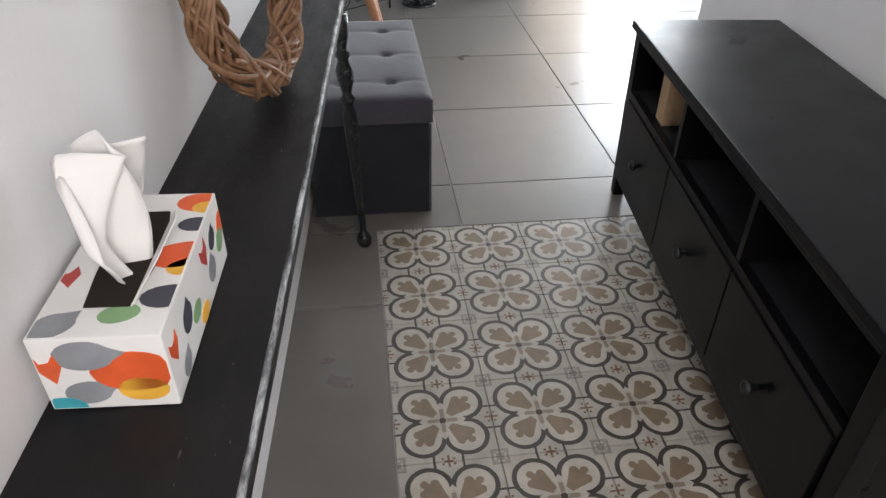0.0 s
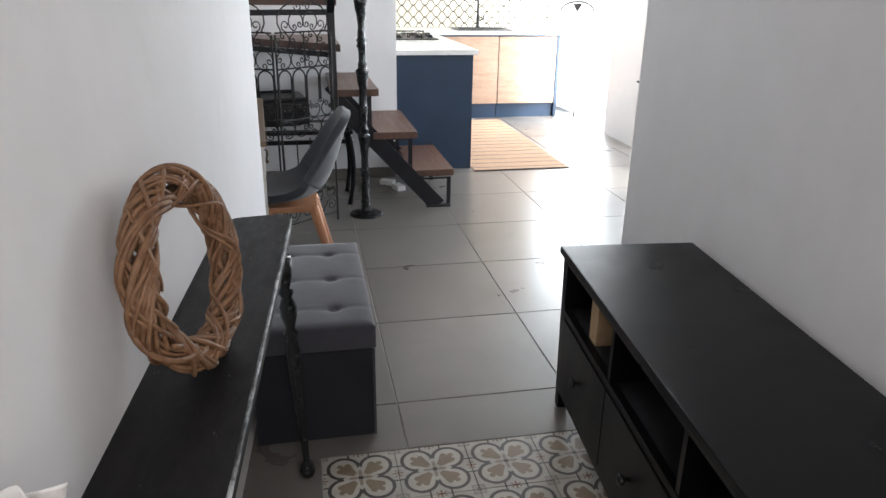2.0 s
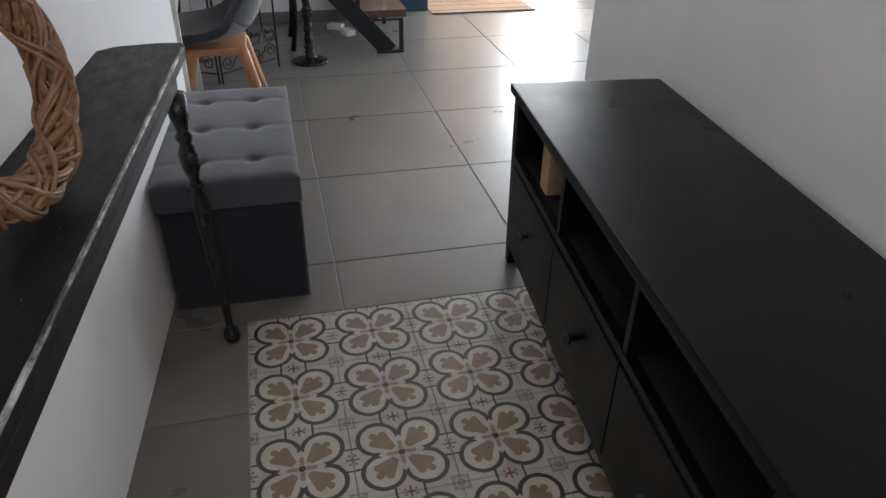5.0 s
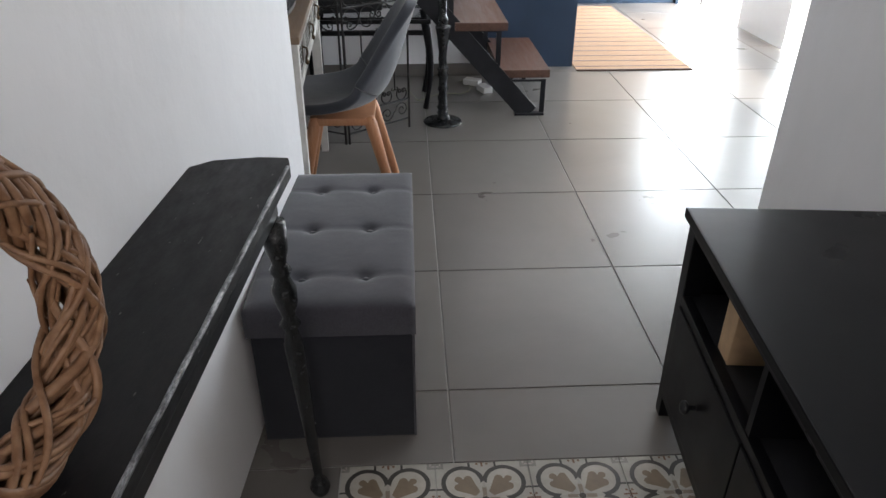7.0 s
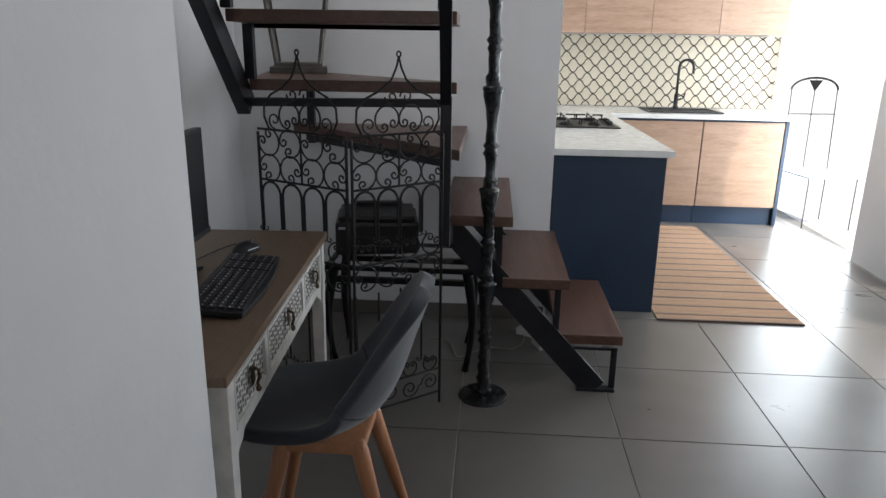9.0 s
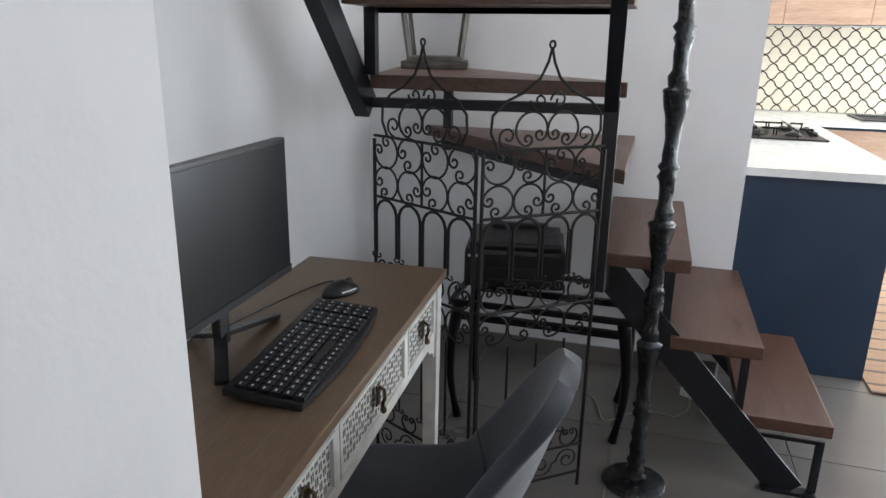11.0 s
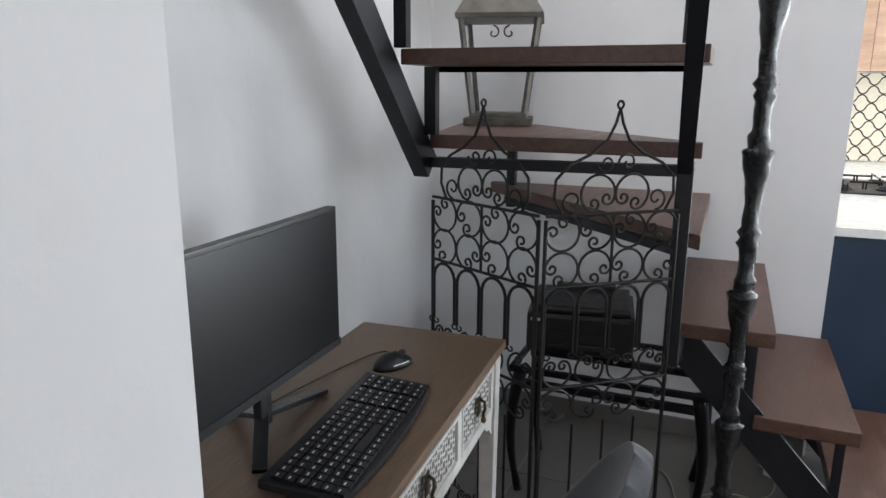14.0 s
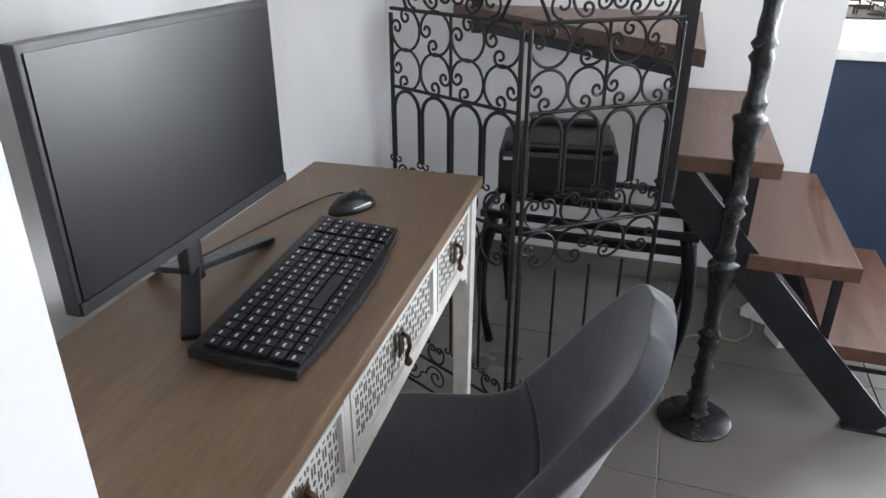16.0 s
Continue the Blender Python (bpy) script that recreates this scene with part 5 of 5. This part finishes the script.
def tile(name, x0, x1, y0, y1, mat, joint, depth=0.0036):
    w, l = x1 - x0 - joint, y1 - y0 - joint
    if w < 0.012 or l < 0.012:
        return
    key = (mat, round(w, 4), round(l, 4))
    if key not in cache:
        bm = box(-w / 2, w / 2, -l / 2, l / 2, -depth, 0)
        top = [e for e in bm.edges if all(v.co.z > -1e-5 for v in e.verts)]
        bmesh.ops.bevel(bm, geom=top, offset=0.0012, segments=1, affect="EDGES")
        me = bpy.data.meshes.new(name)
        bm.to_mesh(me)
        bm.free()
        me.materials.append(M[mat])
        cache[key] = me
    o = new(name, cache[key])
    o.location = ((x0 + x1) / 2, (y0 + y1) / 2, 0)
    o.parent = floor


GX, GY, G = 0.295, 2.08, 0.61
PX, PY = 0.03, 1.825
for i in range(-2, 5):
    for j in range(-6, 10):
        x0, x1 = max(XW, GX + i * G), min(XO, GX + (i + 1) * G)
        y0, y1 = GY + j * G, min(YK, GY + (j + 1) * G)
        if x1 - x0 < 0.02:
            continue
        if y1 > PY:
            tile("floor_tile", x0, x1, max(y0, PY), y1, "tile", 0.004)
        if y0 < PY and x0 < PX and y1 > -1.6:
            tile("floor_tile", max(x0, -0.42), min(x1, PX), y0, min(y1, PY), "tile", 0.004)
for i in range(6):
    for j in range(15):
        x0, y1 = PX + i * PT, PY - j * PT
        tile("patterned_tile", x0, x0 + PT, y1 - PT, y1, "pattern", 0.0018)

splash = structure("backsplash", box(0.705, 2.86, YK - 0.006, YK - 0.002, 0.902, 1.518), "dark_grout_slot_shade", "cream lantern-shaped wall tiles with dark joints over the worktop")
TW, TH = 0.129, 0.122


def side_curve(u, sx):
    """From the tip of the tile to its flank, sx to either side."""
    k = 0.035 * math.sin(2 * math.pi * u)
    return sx * (0.5 * u + k), 0.5 * (1 - u) + k


us = [k / 8 for k in range(8)]
pts = [side_curve(u, 1) for u in us]
pts += [(x + 0.5, z - 0.5) for x, z in (side_curve(u, -1) for u in us)]
pts += [(x - 0.5, z - 0.5) for x, z in (side_curve(1 - u, 1) for u in us)]
pts += [side_curve(1 - u, -1) for u in us]
pts = [(x * TW * 0.89, z * TH * 0.89) for x, z in pts]
turned = Matrix(((1, 0, 0, 0), (0, 0, -1, 0), (0, 1, 0, 0), (0, 0, 0, 1)))
lantern_tiles = {}
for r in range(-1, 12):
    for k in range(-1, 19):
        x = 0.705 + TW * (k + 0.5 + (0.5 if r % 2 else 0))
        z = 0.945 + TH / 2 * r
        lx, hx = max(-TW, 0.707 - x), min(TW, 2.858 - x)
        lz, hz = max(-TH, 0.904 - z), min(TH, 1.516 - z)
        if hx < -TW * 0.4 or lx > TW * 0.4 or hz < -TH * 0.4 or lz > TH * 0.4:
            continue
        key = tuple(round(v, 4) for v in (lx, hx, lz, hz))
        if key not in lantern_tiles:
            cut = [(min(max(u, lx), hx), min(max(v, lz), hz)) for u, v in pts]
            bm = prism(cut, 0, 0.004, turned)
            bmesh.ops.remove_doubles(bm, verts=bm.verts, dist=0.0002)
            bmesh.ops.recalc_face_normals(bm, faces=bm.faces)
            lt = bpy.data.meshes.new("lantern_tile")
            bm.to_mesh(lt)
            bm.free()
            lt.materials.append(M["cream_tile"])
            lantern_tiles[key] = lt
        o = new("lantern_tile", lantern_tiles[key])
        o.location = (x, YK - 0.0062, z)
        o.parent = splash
